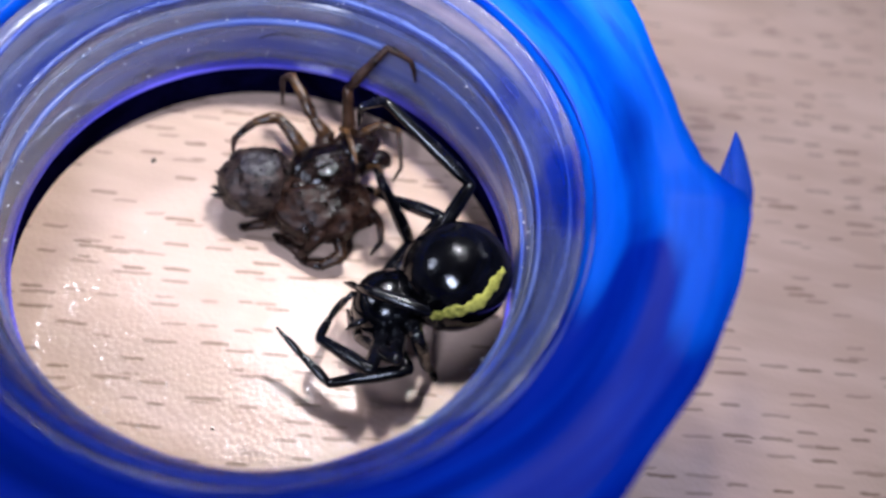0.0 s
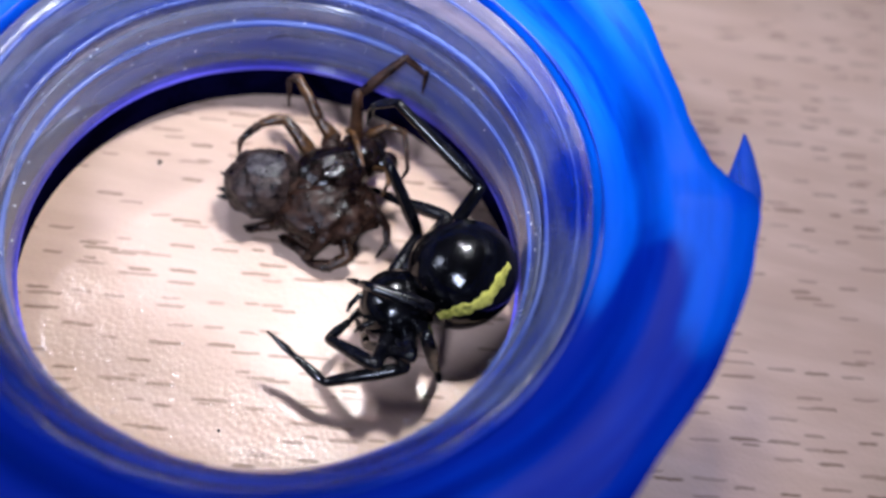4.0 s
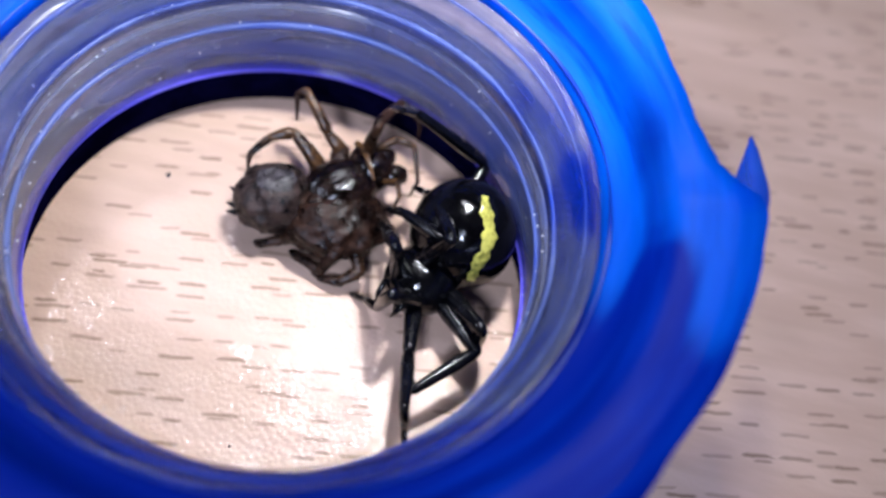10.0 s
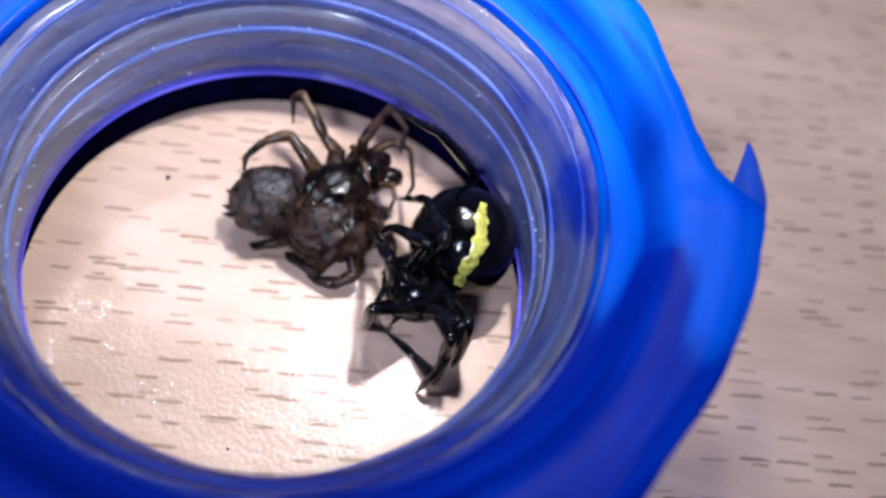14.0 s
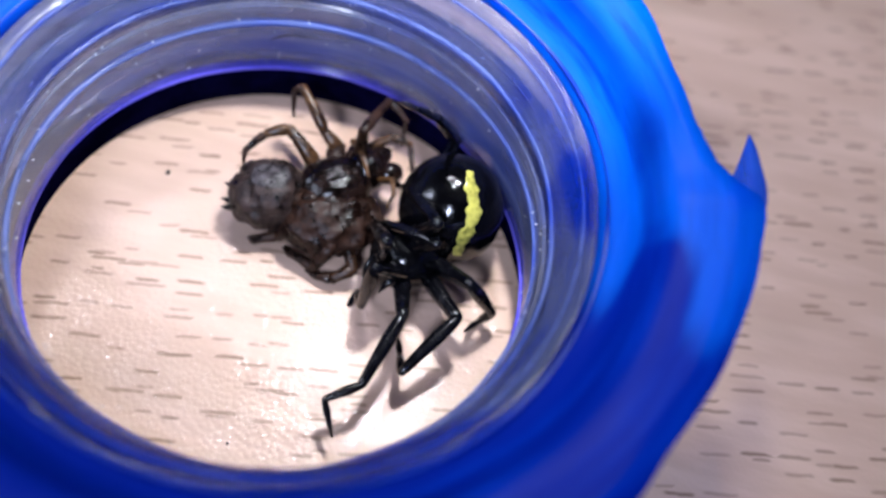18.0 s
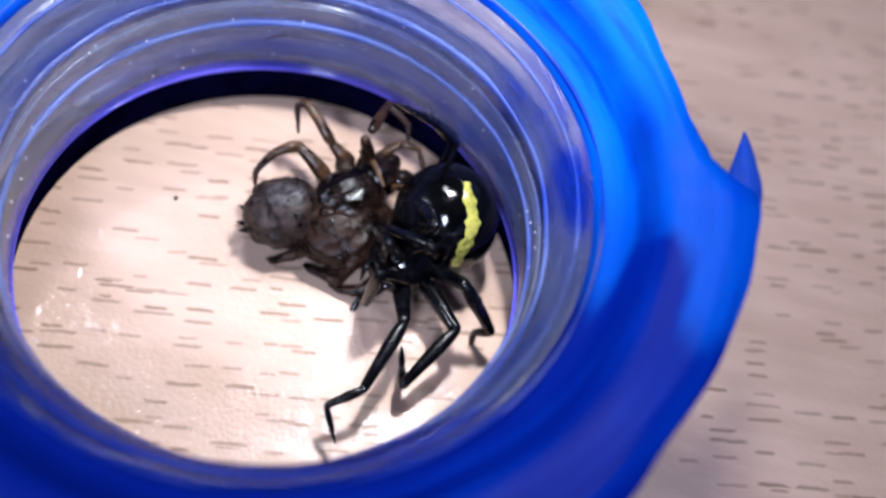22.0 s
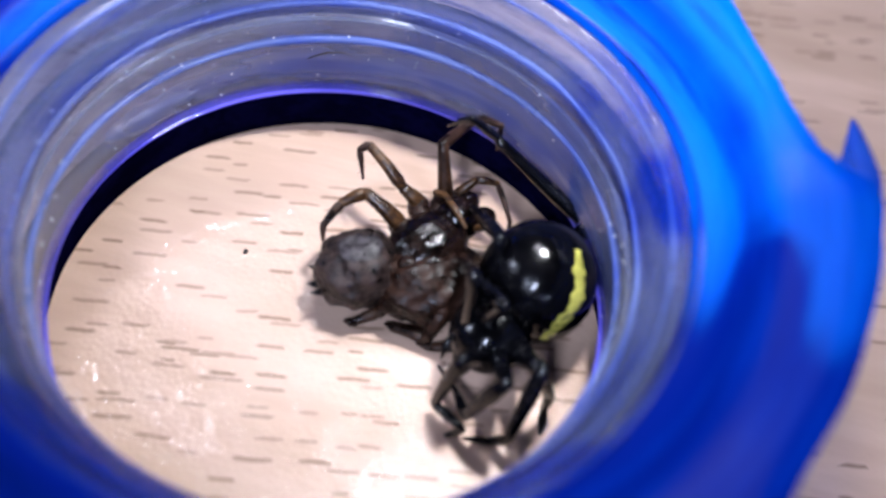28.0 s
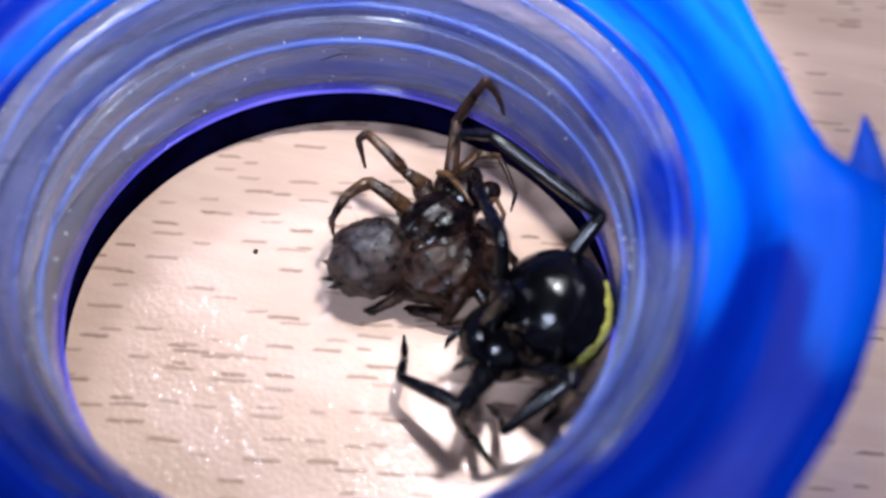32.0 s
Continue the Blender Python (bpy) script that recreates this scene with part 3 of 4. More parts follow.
    for points, slim in ((((1.55, 6.65, 2.9), (1.9, 6.3, 3.25), (2.35, 5.5, 3.3), (2.75, 4.84, 3.1)), 1.0), (((3.2, 5.3, 2.5), (3.75, 5.2, 2.9), (4.0, 4.6, 2.7), (3.85, 4.1, 2.2)), 0.9)):
        part("palp", mesh_of("palp", *tube(points, [0.15 * slim, 0.14 * slim, 0.12 * slim, 0.06 * slim], 10), AMBER), body, at=put(0, 0, 0))
    legs = (
        (((0.30, 5.25, 2.3), (-1.25, 6.13, 3.2), (-2.17, 5.68, 3.0), (-2.84, 4.80, 2.6), (-2.80, 4.45, 2.1)), 0.34, AMBER),
        (((0.95, 6.40, 2.4), (0.25, 6.72, 2.9), (-1.24, 8.10, 3.8), (-1.62, 7.99, 3.6), (-1.40, 7.34, 2.6)), 0.33, AMBER),
        (((2.40, 6.90, 2.5), (3.20, 7.30, 3.1), (4.05, 7.25, 3.0), (4.62, 5.70, 2.5), (4.40, 5.20, 2.0)), 0.22, AMBER),
        (((1.00, 3.40, 1.6), (0.40, 2.55, 1.2), (-0.46, 2.07, 0.8), (-1.42, 1.75, 0.45), (-1.70, 1.95, 0.25)), 0.42, RUSSET),
        (((0.60, 3.40, 2.2), (2.10, 1.75, 1.7), (1.45, 1.15, 0.6), (0.25, 1.65, 0.4), (-0.10, 1.95, 0.24)), 0.42, UMBER),
        (((2.20, 3.00, 1.5), (3.20, 1.40, 0.9), (2.40, 0.85, 0.5), (1.66, 0.89, 0.36), (1.15, 1.15, 0.22)), 0.36, RUSSET),
        (((2.70, 4.00, 1.8), (3.80, 3.55, 1.7), (4.40, 3.30, 1.2), (4.60, 2.70, 0.8), (4.30, 2.20, 0.3)), 0.32, UMBER),
    )
    for points, r, skin_of in legs:
        foot = Vector(points[0])
        joints = [Vector(p) for p in points]
        whole = part("leg", mesh_of("leg", *globe(r * 1.15, r * 1.1, r * 1.1, 12, 16), UMBER), body, "folded amber-brown leg", put(*foot))
        for k, name in enumerate(("femur", "tibia", "metatarsus", "tarsus")):
            a, b = joints[k] - foot, joints[k + 1] - foot
            t0, t1 = r * (1.0, 0.76, 0.56, 0.40)[k], r * (0.74, 0.60, 0.42, 0.20)[k]
            bow = (b - a).length * 0.06
            mid = (a + b) / 2 + Vector((0, 0, bow))
            limb = tube([a, (a * 2 + mid) / 3, mid, (mid + b * 2) / 3, b], [t0 * 0.75, t0 * 1.08, (t0 + t1) / 2 * 1.06, t1, t1 * 1.02], 14)
            for h in range(16):
                u = rnd.uniform(0.05, 0.97)
                out = Vector((rnd.gauss(0, 1), rnd.gauss(0, 1), rnd.gauss(0.3, 1))).normalized()
                hairs.append(spike(a.lerp(b, u) + foot - base + out * t1 * 0.8, out + (b - a).normalized() * 0.8, rnd.uniform(0.10, 0.26), 0.011))
            part(name, mesh_of(name, *limb, skin_of if k < 2 else UMBER), whole)
    # the one leg that is pulled about: its four segments are keyed one by one
    lifted = part("leg", mesh_of("leg", *globe(0.36, 0.34, 0.34, 12, 16), UMBER), body, "raised hairy amber-brown leg", put(2.0, 6.4, 2.4))
    for k, (name, size) in enumerate(zip(("femur", "tibia", "metatarsus", "tarsus"), PREY_LENGTHS)):
        t0, t1 = (0.31, 0.24, 0.17, 0.12)[k], (0.24, 0.18, 0.12, 0.05)[k]
        limb = [tube([(0, 0, 0), (size * 0.2, 0, 0), (size * 0.5, 0, 0.03), (size * 0.85, 0, 0), (size, 0, 0)], [t0 * 0.8, t0 * 1.05, (t0 + t1) / 2 * 1.05, t1, t1 * 0.95], 14)]
        for h in range(18):
            u, q = rnd.uniform(0.05, 0.95), rnd.uniform(0, 6.283)
            out = Vector((0, math.cos(q), math.sin(q)))
            limb.append(spike(Vector((size * u, 0, 0)) + out * t1 * 0.9, out + Vector((0.9, 0, 0)), rnd.uniform(0.12, 0.28), 0.011))
        prey_limb.append(part(name, mesh_of(name, *join(*limb), RUSSET if k < 1 else UMBER), lifted))
    for k in range(260):
        d = Vector((rnd.gauss(0, 1), rnd.gauss(0, 1), rnd.gauss(0.2, 0.8))).normalized()
        hairs.append(spike((d.x * 1.62 - 1.38, d.y * 1.52, d.z * 1.48 + 1.68), d + Vector((-0.8, 0, 0.1)), rnd.uniform(0.12, 0.28), 0.009))
    for k in range(160):
        d = Vector((rnd.gauss(0, 1), rnd.gauss(0, 1), abs(rnd.gauss(0, 0.8)))).normalized()
        hairs.append(spike((1.35 + d.x * 1.15, 1.25 + d.y * 1.15, 1.95 + d.z * 0.9), d + Vector((0.5, 0.4, 0)), rnd.uniform(0.10, 0.26), 0.009))
    tagged(part("bristles", mesh_of("bristles", *join(*hairs), HAIR), body, "fine dark hairs"), kind="stuff")
    return body


# ---------------------------------------------------------------- the black spider
LEG_LENGTHS = [(2.93, 3.33, 1.58, 1.51), (3.35, 2.84, 1.56, 1.33), (3.25, 3.25, 1.5, 1.32), (3.4, 2.77, 1.28, 1.21), (3.9, 3.6, 2.2, 1.7), (3.34, 2.49, 1.24, 1.3), (3.9, 3.05, 1.45, 1.3), (5.52, 5.1, 2.15, 1.9)]
SOCKETS = (35, 65, 100, 140, -35, -65, -100, -140)
SOCKET_REACH, SOCKET_DROP = 0.85, -0.25


def black_spider():
    """The hunter. Its parts are keyed one by one in its own space, which has its origin under the abdomen."""
    body = new("black_spider", None)
    tagged(body, "glossy black spider with a yellow band on its round abdomen", "spider")
    rnd = random.Random(11)

    def belly(d):
        return 1 + 0.012 * noise.noise(d * 5) - 0.05 * max(0.0, -d.y) ** 3

    abdomen = part("abdomen", mesh_of("abdomen", *globe(2.42, 2.35, 2.3, 48, 68, belly), BLACK), body, "round glossy black abdomen")
    verts, faces = [], []
    steps, across = 44, 6
    for i in range(steps + 1):
        u = i / steps
        q = radians(-50 + 100 * u)
        half = 0.32 * (math.sin(math.pi * (0.06 + 0.88 * u)) ** 0.45) * (1 + 0.22 * math.sin(u * 26) + 0.15 * math.sin(u * 57 + 1))
        for j in range(across + 1):
            w = (j / across * 2 - 1) * half + 0.10 * math.sin(u * 9)
            d = Vector((math.sin(q), w / 2.2, math.cos(q))).normalized()
            k = belly(d) * (1.010 if 0 < j < across and 0 < i < steps else 0.995)
            verts.append((d.x * 2.42 * k, d.y * 2.35 * k, d.z * 2.3 * k))
    for i in range(steps):
        for j in range(across):
            a = i * (across + 1) + j
            faces.append((a, a + across + 1, a + across + 2, a + 1))
    part("band", mesh_of("band", verts, faces, YELLOW), abdomen, "scalloped bright yellow band")
    for x in (-0.22, 0.22):
        part("spinneret", mesh_of("spinneret", *tube([(x, -1.9, -0.3), (x * 1.1, -2.15, -0.35), (x * 0.9, -2.4, -0.35)], [0.2, 0.17, 0.06], 10), BLACK), abdomen)
    head = part("carapace", mesh_of("carapace", *globe(1.82, 1.58, 1.45, 32, 44, lambda d: 1 - 0.10 * max(0, d.x) ** 2 - 0.05 * math.exp(-(d.y / 0.2) ** 2) * max(0, d.z) * (1 - max(0, d.x))), BLACK), body,
                "glossy black front body")
    for y in (-0.26, 0.26):
        part("fang", mesh_of("fang", *tube([(1.05, y, -0.1), (1.4, y, -0.3), (1.5, y * 0.9, -0.75)], [0.24, 0.25, 0.1], 10), BLACK_LEG), head)
        part("palp", mesh_of("palp", *tube([(1.0, y * 2, 0), (1.55, y * 2.6, 0.25), (1.9, y * 2.2, -0.2), (2.0, y * 1.9, -0.6)], [0.13, 0.14, 0.12, 0.05], 10), BLACK_LEG), head)
    for x, y in ((1.30, -0.14), (1.30, 0.14), (1.16, -0.40), (1.16, 0.40), (1.10, -0.14), (1.10, 0.14)):
        part("eye", mesh_of("eye", *globe(0.085, 0.085, 0.085, 8, 12), BLACK), head, at=pose(x * MM, y * MM, (0.80 - 0.2 * abs(y)) * MM))
    for bearing in SOCKETS:
        a = radians(bearing)
        way = Vector((math.cos(a), math.sin(a), 0))
        part("coxa", mesh_of("coxa", *tube([way * 0.35 + Vector((0, 0, -0.5)), way * 0.75 + Vector((0, 0, -0.42)), way * 1.1 + Vector((0, 0, -0.28))], [0.40, 0.42, 0.35], 12), BLACK_LEG), head)
    part("waist", mesh_of("waist", *tube([(-1.1, 0, 0), (-1.5, 0, 0.05), (-1.8, 0, 0.1)], [0.3, 0.24, 0.3], 12), BLACK_LEG), head)
    segments = []
    for lengths in LEG_LENGTHS:
        chain = []
        for k, (name, size) in enumerate(zip(("femur", "tibia", "metatarsus", "tarsus"), lengths)):
            t0, t1 = (0.37, 0.29, 0.20, 0.145)[k], (0.28, 0.21, 0.145, 0.06)[k]
            limb = [tube([(0, 0, 0), (size * 0.12, 0, 0), (size * 0.35, 0, 0.02), (size * 0.7, 0, 0.02), (size * 0.92, 0, 0), (size, 0, 0)],
                         [t0 * 0.75, t0 * 0.95, t0 * 1.08, (t0 + t1) / 2, t1 * 1.05, t1 * 0.9], 14)]
            chain.append(part(name, mesh_of(name, *join(*limb), BLACK_LEG), body, "slender glossy black leg segment" if k == 0 else ""))
        segments.append(chain)
    return body, abdomen, head, segments


ring = bottle()
prey = brown_spider()
hunter, hunter_abdomen, hunter_head, hunter_legs = black_spider()


# ---------------------------------------------------------------- crumbs
def crumbs():
    rnd = random.Random(3)
    for x, y, s in ((-6.42, 4.42, 0.13), (0.2, -7.5, 0.07)):
        me = mesh_of("crumb", *globe(s, s * 0.8, s * 0.5, 8, 10, lambda d: 1 + 0.4 * noise.noise(d * 3)), HAIR)
        ob = new("crumb", me)
        ob.matrix_basis = pose(x * MM, y * MM, s * 0.42 * MM, 0, 0, rnd.uniform(0, 360))
        tagged(ob, "tiny dark crumb lying on the wood", "crumb", group="crumbs on the table")


crumbs()


# ---------------------------------------------------------------- what moves
STANCES = []


def stance(t, abdomen, turn, head, heading, legs):
    """One pose of the black spider: centres in mm, the abdomen's turn, where the head points, and for each leg the bearing and rise of its four segments."""
    ways = []
    for row in legs:
        for k in range(4):
            a, e = radians(row[2 * k]), radians(row[2 * k + 1])
            ways.append(Vector((math.cos(a) * math.cos(e), math.sin(a) * math.cos(e), math.sin(e))))
    STANCES.append((t, Vector(abdomen), turn, Vector(head), heading, ways))


def between(a, b, u):
    """The pose a share u of the way from a to b, with all joints kept together."""
    from_turn, to_turn = Matrix.LocRotScale(None, None, None).to_quaternion(), None
    from_turn = type(from_turn)(a[2])
    to_turn = type(from_turn)(b[2])
    swing = (b[4] - a[4] + 180) % 360 - 180
    ways = []
    for p, q in zip(a[5], b[5]):
        ways.append(p.slerp(q, u, p.lerp(q, u).normalized()) if p.dot(q) > -0.98 else (p if u < 0.5 else q))
    return (a[0] + (b[0] - a[0]) * u, a[1].lerp(b[1], u), from_turn.slerp(to_turn, u), a[3].lerp(b[3], u), a[4] + swing * u, ways)


def key_hunter():
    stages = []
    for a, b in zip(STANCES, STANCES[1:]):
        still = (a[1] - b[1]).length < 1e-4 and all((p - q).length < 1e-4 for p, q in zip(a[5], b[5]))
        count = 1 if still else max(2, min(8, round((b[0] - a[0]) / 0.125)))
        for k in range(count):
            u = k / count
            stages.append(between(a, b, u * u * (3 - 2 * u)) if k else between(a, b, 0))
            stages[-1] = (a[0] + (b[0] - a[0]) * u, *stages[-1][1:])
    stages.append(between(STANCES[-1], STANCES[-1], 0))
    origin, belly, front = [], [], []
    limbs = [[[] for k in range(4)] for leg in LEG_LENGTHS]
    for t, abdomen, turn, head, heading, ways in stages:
        foot = Vector((abdomen.x, abdomen.y, 0))
        origin.append((t, Matrix.Translation(foot * MM)))
        belly.append((t, Matrix.LocRotScale((abdomen - foot) * MM, turn, None)))
        front.append((t, pose(*((head - foot) * MM), 0, -8, heading)))
        for n, lengths in enumerate(LEG_LENGTHS):
            a = radians(heading + SOCKETS[n])
            at = head - foot + Vector((SOCKET_REACH * math.cos(a), SOCKET_REACH * math.sin(a), SOCKET_DROP))
            for k in range(4):
                way = ways[4 * n + k]
                limbs[n][k].append((t, Matrix.LocRotScale(at * MM, way.to_track_quat("X", "Z"), None)))
                at = at + way * lengths[k]
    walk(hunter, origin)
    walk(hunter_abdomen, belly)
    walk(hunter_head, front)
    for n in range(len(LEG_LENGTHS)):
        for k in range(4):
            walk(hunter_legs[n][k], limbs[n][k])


def motions():
    # the bottle neck is nudged over the table twice, and rocks a little as it is pushed
    slide = [(0, 0.40, -0.56, -0.09, -0.13, 0.00), (8, 0.40, -0.56, -0.09, -0.13, 0.00), (8.5, 0.00, -0.03, -0.03, -0.03, -0.02), (13, 0.00, -0.03, -0.03, -0.03, -0.02), (21.5, 0.00, -0.03, -0.03, -0.03, -0.02), (22, -1.06, 1.08, -0.13, 0.07, -0.27), (22.5, -1.08, 1.11, 0.07, 0.08, -0.30), (23, -1.29, 0.88, -0.02, -1.24, -0.72), (23.5, -1.49, 0.62, -0.14, -1.41, -0.95), (24, -1.59, 1.05, 1.05, -1.56, -1.58), (24.5, -1.83, 1.00, 1.45, -1.93, -2.03), (25, -1.73, 0.92, 1.62, -1.69, -1.47), (25.5, -2.09, 1.18, 1.68, -1.51, -1.39), (26, -1.91, 1.25, 1.98, -1.47, -1.01), (26.5, -2.33, 1.21, 0.70, -1.39, -0.98), (28.5, -2.02, 1.94, 3.94, -0.56, -0.17), (29, -1.96, 1.87, 3.70, -0.70, -0.33), (29.5, -1.85, 1.83, 3.42, -0.62, -0.20), (30, -1.78, 1.69, 3.09, -0.84, -0.30), (31, -1.77, 1.67, 2.90, -0.84, -0.33), (32, -1.73, 1.65, 2.66, -0.77, -0.39)]
    walk(ring, [(t, pose(x * MM, y * MM, 12.0 * MM * math.hypot(math.sin(radians(u)), math.sin(radians(v))), u, v, a)) for t, x, y, a, u, v in slide])
    # the limp spider is dragged along
    drag = [(0, 0.10, 0.08, -1), (5.5, 0.05, 0.08, -1), (6, -0.35, -0.1, -4), (7, -0.25, 0.06, -4), (8, -0.2, 0.03, -3), (9, -0.22, 0.06, -2),
            (9.5, 0.07, 0.05, 0), (13, 0, 0, 0), (14.5, -0.1, 0.02, 0), (16.5, -0.12, 0.04, -1), (21.5, -0.13, 0.0, -1), (22, -0.03, 0.65, 6), (23, -0.06, 0.65, 7),
            (24, -0.2, 0.62, 10), (26, -0.25, 0.6, 12), (26.5, -0.25, 0.6, 12), (28.5, -0.2, 0.8, 14), (29.5, -0.1, 1.25, 19), (32, -0.1, 1.3, 19)]
    walk(prey, [(t, pose(x * MM, (3.5 + y) * MM, 0, 0, 0, a)) for t, x, y, a in drag])
    # and its raised leg swings with the struggle: bearing and rise of each segment
    reach = [(0, 115, 62, 44, 45, -3, -20, -29, -69),
             (5.5, 68, 65, 22, 41, 6, -43, -132, -75),
             (6, 4, 50, -13, 36, 37, -46, 55, -45),
             (7, -11, 71, 57, -21, 3, -57, -163, -82),
             (9, 13, 81, 74, -23, -25, -15, -69, -71),
             (13, -83, 72, 75, -8, -31, -25, -88, -38),
             (19, -81, 78, 77, -14, -27, -24, -88, -32),
             (26, 127, 70, 71, -23, -34, -17, -77, -74),
             (28.5, 103, 51, 50, -10, -37, 23, -104, -73),
             (29.5, 97, 35, 31, 59, 12, -67, -28, -68),
             (30, 89, 37, 15, 67, 22, -64, -32, -73),
             (31, 82, 36, 10, 65, 14, -68, -29, -69),
             (32, 79, 37, -1, 66, 9, -63, -16, -73)]
    for k in range(4):
        rows = []
        for t, *angles in reach:
            at = Vector((0, 0, 0))
            for i in range(k + 1):
                a, e = radians(angles[2 * i]), radians(angles[2 * i + 1])
                way = Vector((math.cos(a) * math.cos(e), math.sin(a) * math.cos(e), math.sin(e)))
                if i < k:
                    at = at + way * PREY_LENGTHS[i]
            rows.append((t, Matrix.LocRotScale(at * MM, way.to_track_quat("X", "Z"), None)))
        walk(prey_limb[k], rows)
    # the black spider works round its catch
    stance(0, (8.27, 0.62, 2.90), (0.774, 0.495, 0.018, 0.395), (5.90, -0.97, 2.00), -149,
           [[-51, 14, -161, -15, 151, 14, 151, 17], [-93, 27, 152, -18, 84, -26, 77, -11], [-84, 35, 137, -41, 106, -41, 122, -27], [-75, 47, 18, -76, 61, -65, -29, -58], [76, -9, 165, 62, 108, -41, 114, -32], [-31, 37, 174, 2, 136, -49, 138, -47], [63, 32, 156, -24, 130, -44, 141, -35], [68, 32, 156, 19, -114, 34, 97, -77]])
    stance(3.6, (8.27, 0.62, 2.90), (0.774, 0.495, 0.018, 0.395), (5.90, -0.97, 2.00), -149,
           [[-51, 14, -161, -15, 151, 14, 151, 17], [-93, 27, 152, -18, 84, -26, 77, -11], [-84, 35, 137, -41, 106, -41, 122, -27], [-75, 47, 18, -76, 61, -65, -29, -58], [76, -9, 165, 62, 108, -41, 114, -32], [-31, 37, 174, 2, 136, -49, 138, -47], [63, 32, 156, -24, 130, -44, 141, -35], [68, 32, 156, 19, -114, 34, 97, -77]])
    stance(5.5, (7.77, 2.24, 2.90), (0.642, 0.459, -0.098, 0.606), (5.86, -0.32, 2.00), -127,
           [[-168, 28, -168, -38, -179, -39, -135, 31], [-129, 47, 54, -75, -65, 30, -18, -70], [-28, 43, -129, -34, 113, -40, 113, -29], [-60, 39, 67, -84, 142, -72, -119, 14], [86, 77, 105, -30, 109, -40, 114, -32], [-95, 79, -118, 48, 116, -50, 122, -47], [67, 40, 154, -41, 120, -37, 132, -33], [57, 7, 149, 24, -143, 46, 154, -55]])
    stance(6, (7.76, 2.13, 2.90), (0.644, 0.619, -0.102, 0.438), (6.10, 0.13, 2.00), -130,
           [[-129, 48, 172, -58, -178, -49, -117, 42], [-128, 34, -45, -60, 10, -64, -64, 40], [-50, 20, -128, -22, 110, -36, 110, -22], [-68, 33, -75, -84, 178, -81, -92, 53], [-89, 83, 109, -39, 113, -53, 121, -52], [9, 31, 158, 46, 132, -38, 133, -35], [76, 71, 142, -51, 129, -54, 139, -52], [64, 11, -142, 58, -137, 40, 148, -36]])
    stance(6.5, (7.26, 3.39, 2.90), (0.562, 0.421, 0.066, 0.709), (5.83, 1.17, 2.00), -125,
           [[-119, 19, -146, -26, -178, -29, -166, -13], [-116, 36, 93, -74, -77, 30, -48, -77], [-50, 15, -133, 1, 142, -71, 112, -71], [-27, 34, -7, -66, -104, -6, -108, -30], [-103, 78, 115, -45, 107, -50, 114, -47], [14, 27, 161, 67, 146, -38, 145, -38], [72, 20, -128, 31, 133, -59, 160, -52], [38, 52, -136, 44, -140, 33, 150, -40]])
    stance(7, (7.08, 3.67, 2.90), (0.493, 0.597, 0.123, 0.621), (6.26, 1.36, 2.00), -114,
           [[-18, 14, -118, -9, 119, -44, 114, -32], [-121, 40, -21, -80, -62, 9, -51, -31], [-40, 35, -64, -65, 90, -65, -91, 47], [-11, 34, -51, -65, -83, -58, -88, 4], [-136, 86, 113, -49, 119, -73, -95, 32], [16, 47, -160, 10, 124, -73, 143, -72], [82, 15, -126, 38, 118, -60, 138, -57], [67, 45, -130, 53, -124, 35, 141, -49]])
    stance(7.5, (7.09, 3.71, 2.90), (0.498, 0.511, 0.054, 0.699), (6.65, 1.56, 2.00), -110,
           [[-9, 29, -115, -26, 146, -26, 127, 10], [-121, 37, -42, -75, -57, 3, -50, -22], [-38, 40, -89, -71, -107, -67, -93, 55], [-29, 32, 4, -81, -90, 12, -84, -53], [-134, 77, 108, -42, 106, -49, 111, -47], [-79, 74, 55, 21, 70, -13, 75, -25], [86, 3, -125, 30, 107, -68, 140, -71], [72, 36, -109, 57, -144, 22, 157, -38]])
    stance(8, (7.03, 3.77, 2.90), (0.471, 0.330, 0.037, 0.817), (6.43, 1.64, 2.00), -116,
           [[-2, 17, -108, -25, 144, -34, 130, -7], [-117, 35, -9, -70, -51, -9, -49, -19], [-24, 29, -111, -80, -98, 26, -99, 17], [-26, 31, 5, -80, -90, 14, -87, -52], [-112, 70, 109, -44, 107, -56, 113, -48], [-78, 66, 91, -1, 131, -37, 124, -38], [84, 14, -119, 38, 117, -67, 148, -67], [79, 33, -108, 57, -129, 37, 139, -44]])
    stance(9, (6.54, 4.59, 2.90), (0.430, 0.401, 0.033, 0.808), (6.16, 2.42, 2.00), -116,
           [[-11, 9, -96, -15, 149, -42, 138, -7], [-99, 23, -24, -66, -52, 21, -43, 0], [-24, 27, -43, -81, -119, 6, -100, 40], [-31, 28, 7, -78, -87, -11, -89, -12], [-111, 65, 106, -44, 114, -55, 123, -47], [-75, 66, 98, 5, 135, -48, 133, -47], [85, 11, -121, 39, 112, -68, 147, -68], [87, 32, -115, 51, -119, 40, 135, -51]])
    stance(9.5, (7.05, 3.71, 2.90), (0.523, 0.318, 0.059, 0.789), (5.48, 2.24, 2.00), -141,
           [[-119, 14, -110, 0, -138, -45, -126, -21], [-123, 38, 129, -77, 52, -71, -85, 51], [-58, 8, -155, -12, 117, -26, 104, -11], [-51, 18, -127, -78, -100, 33, -101, 26], [-94, 61, 111, -49, 113, -51, 125, -38], [-52, 73, 126, -31, 136, -59, 141, -58], [-9, 67, 119, -26, 117, -43, 124, -38], [63, 48, 142, -29, -101, 45, 122, -53]])
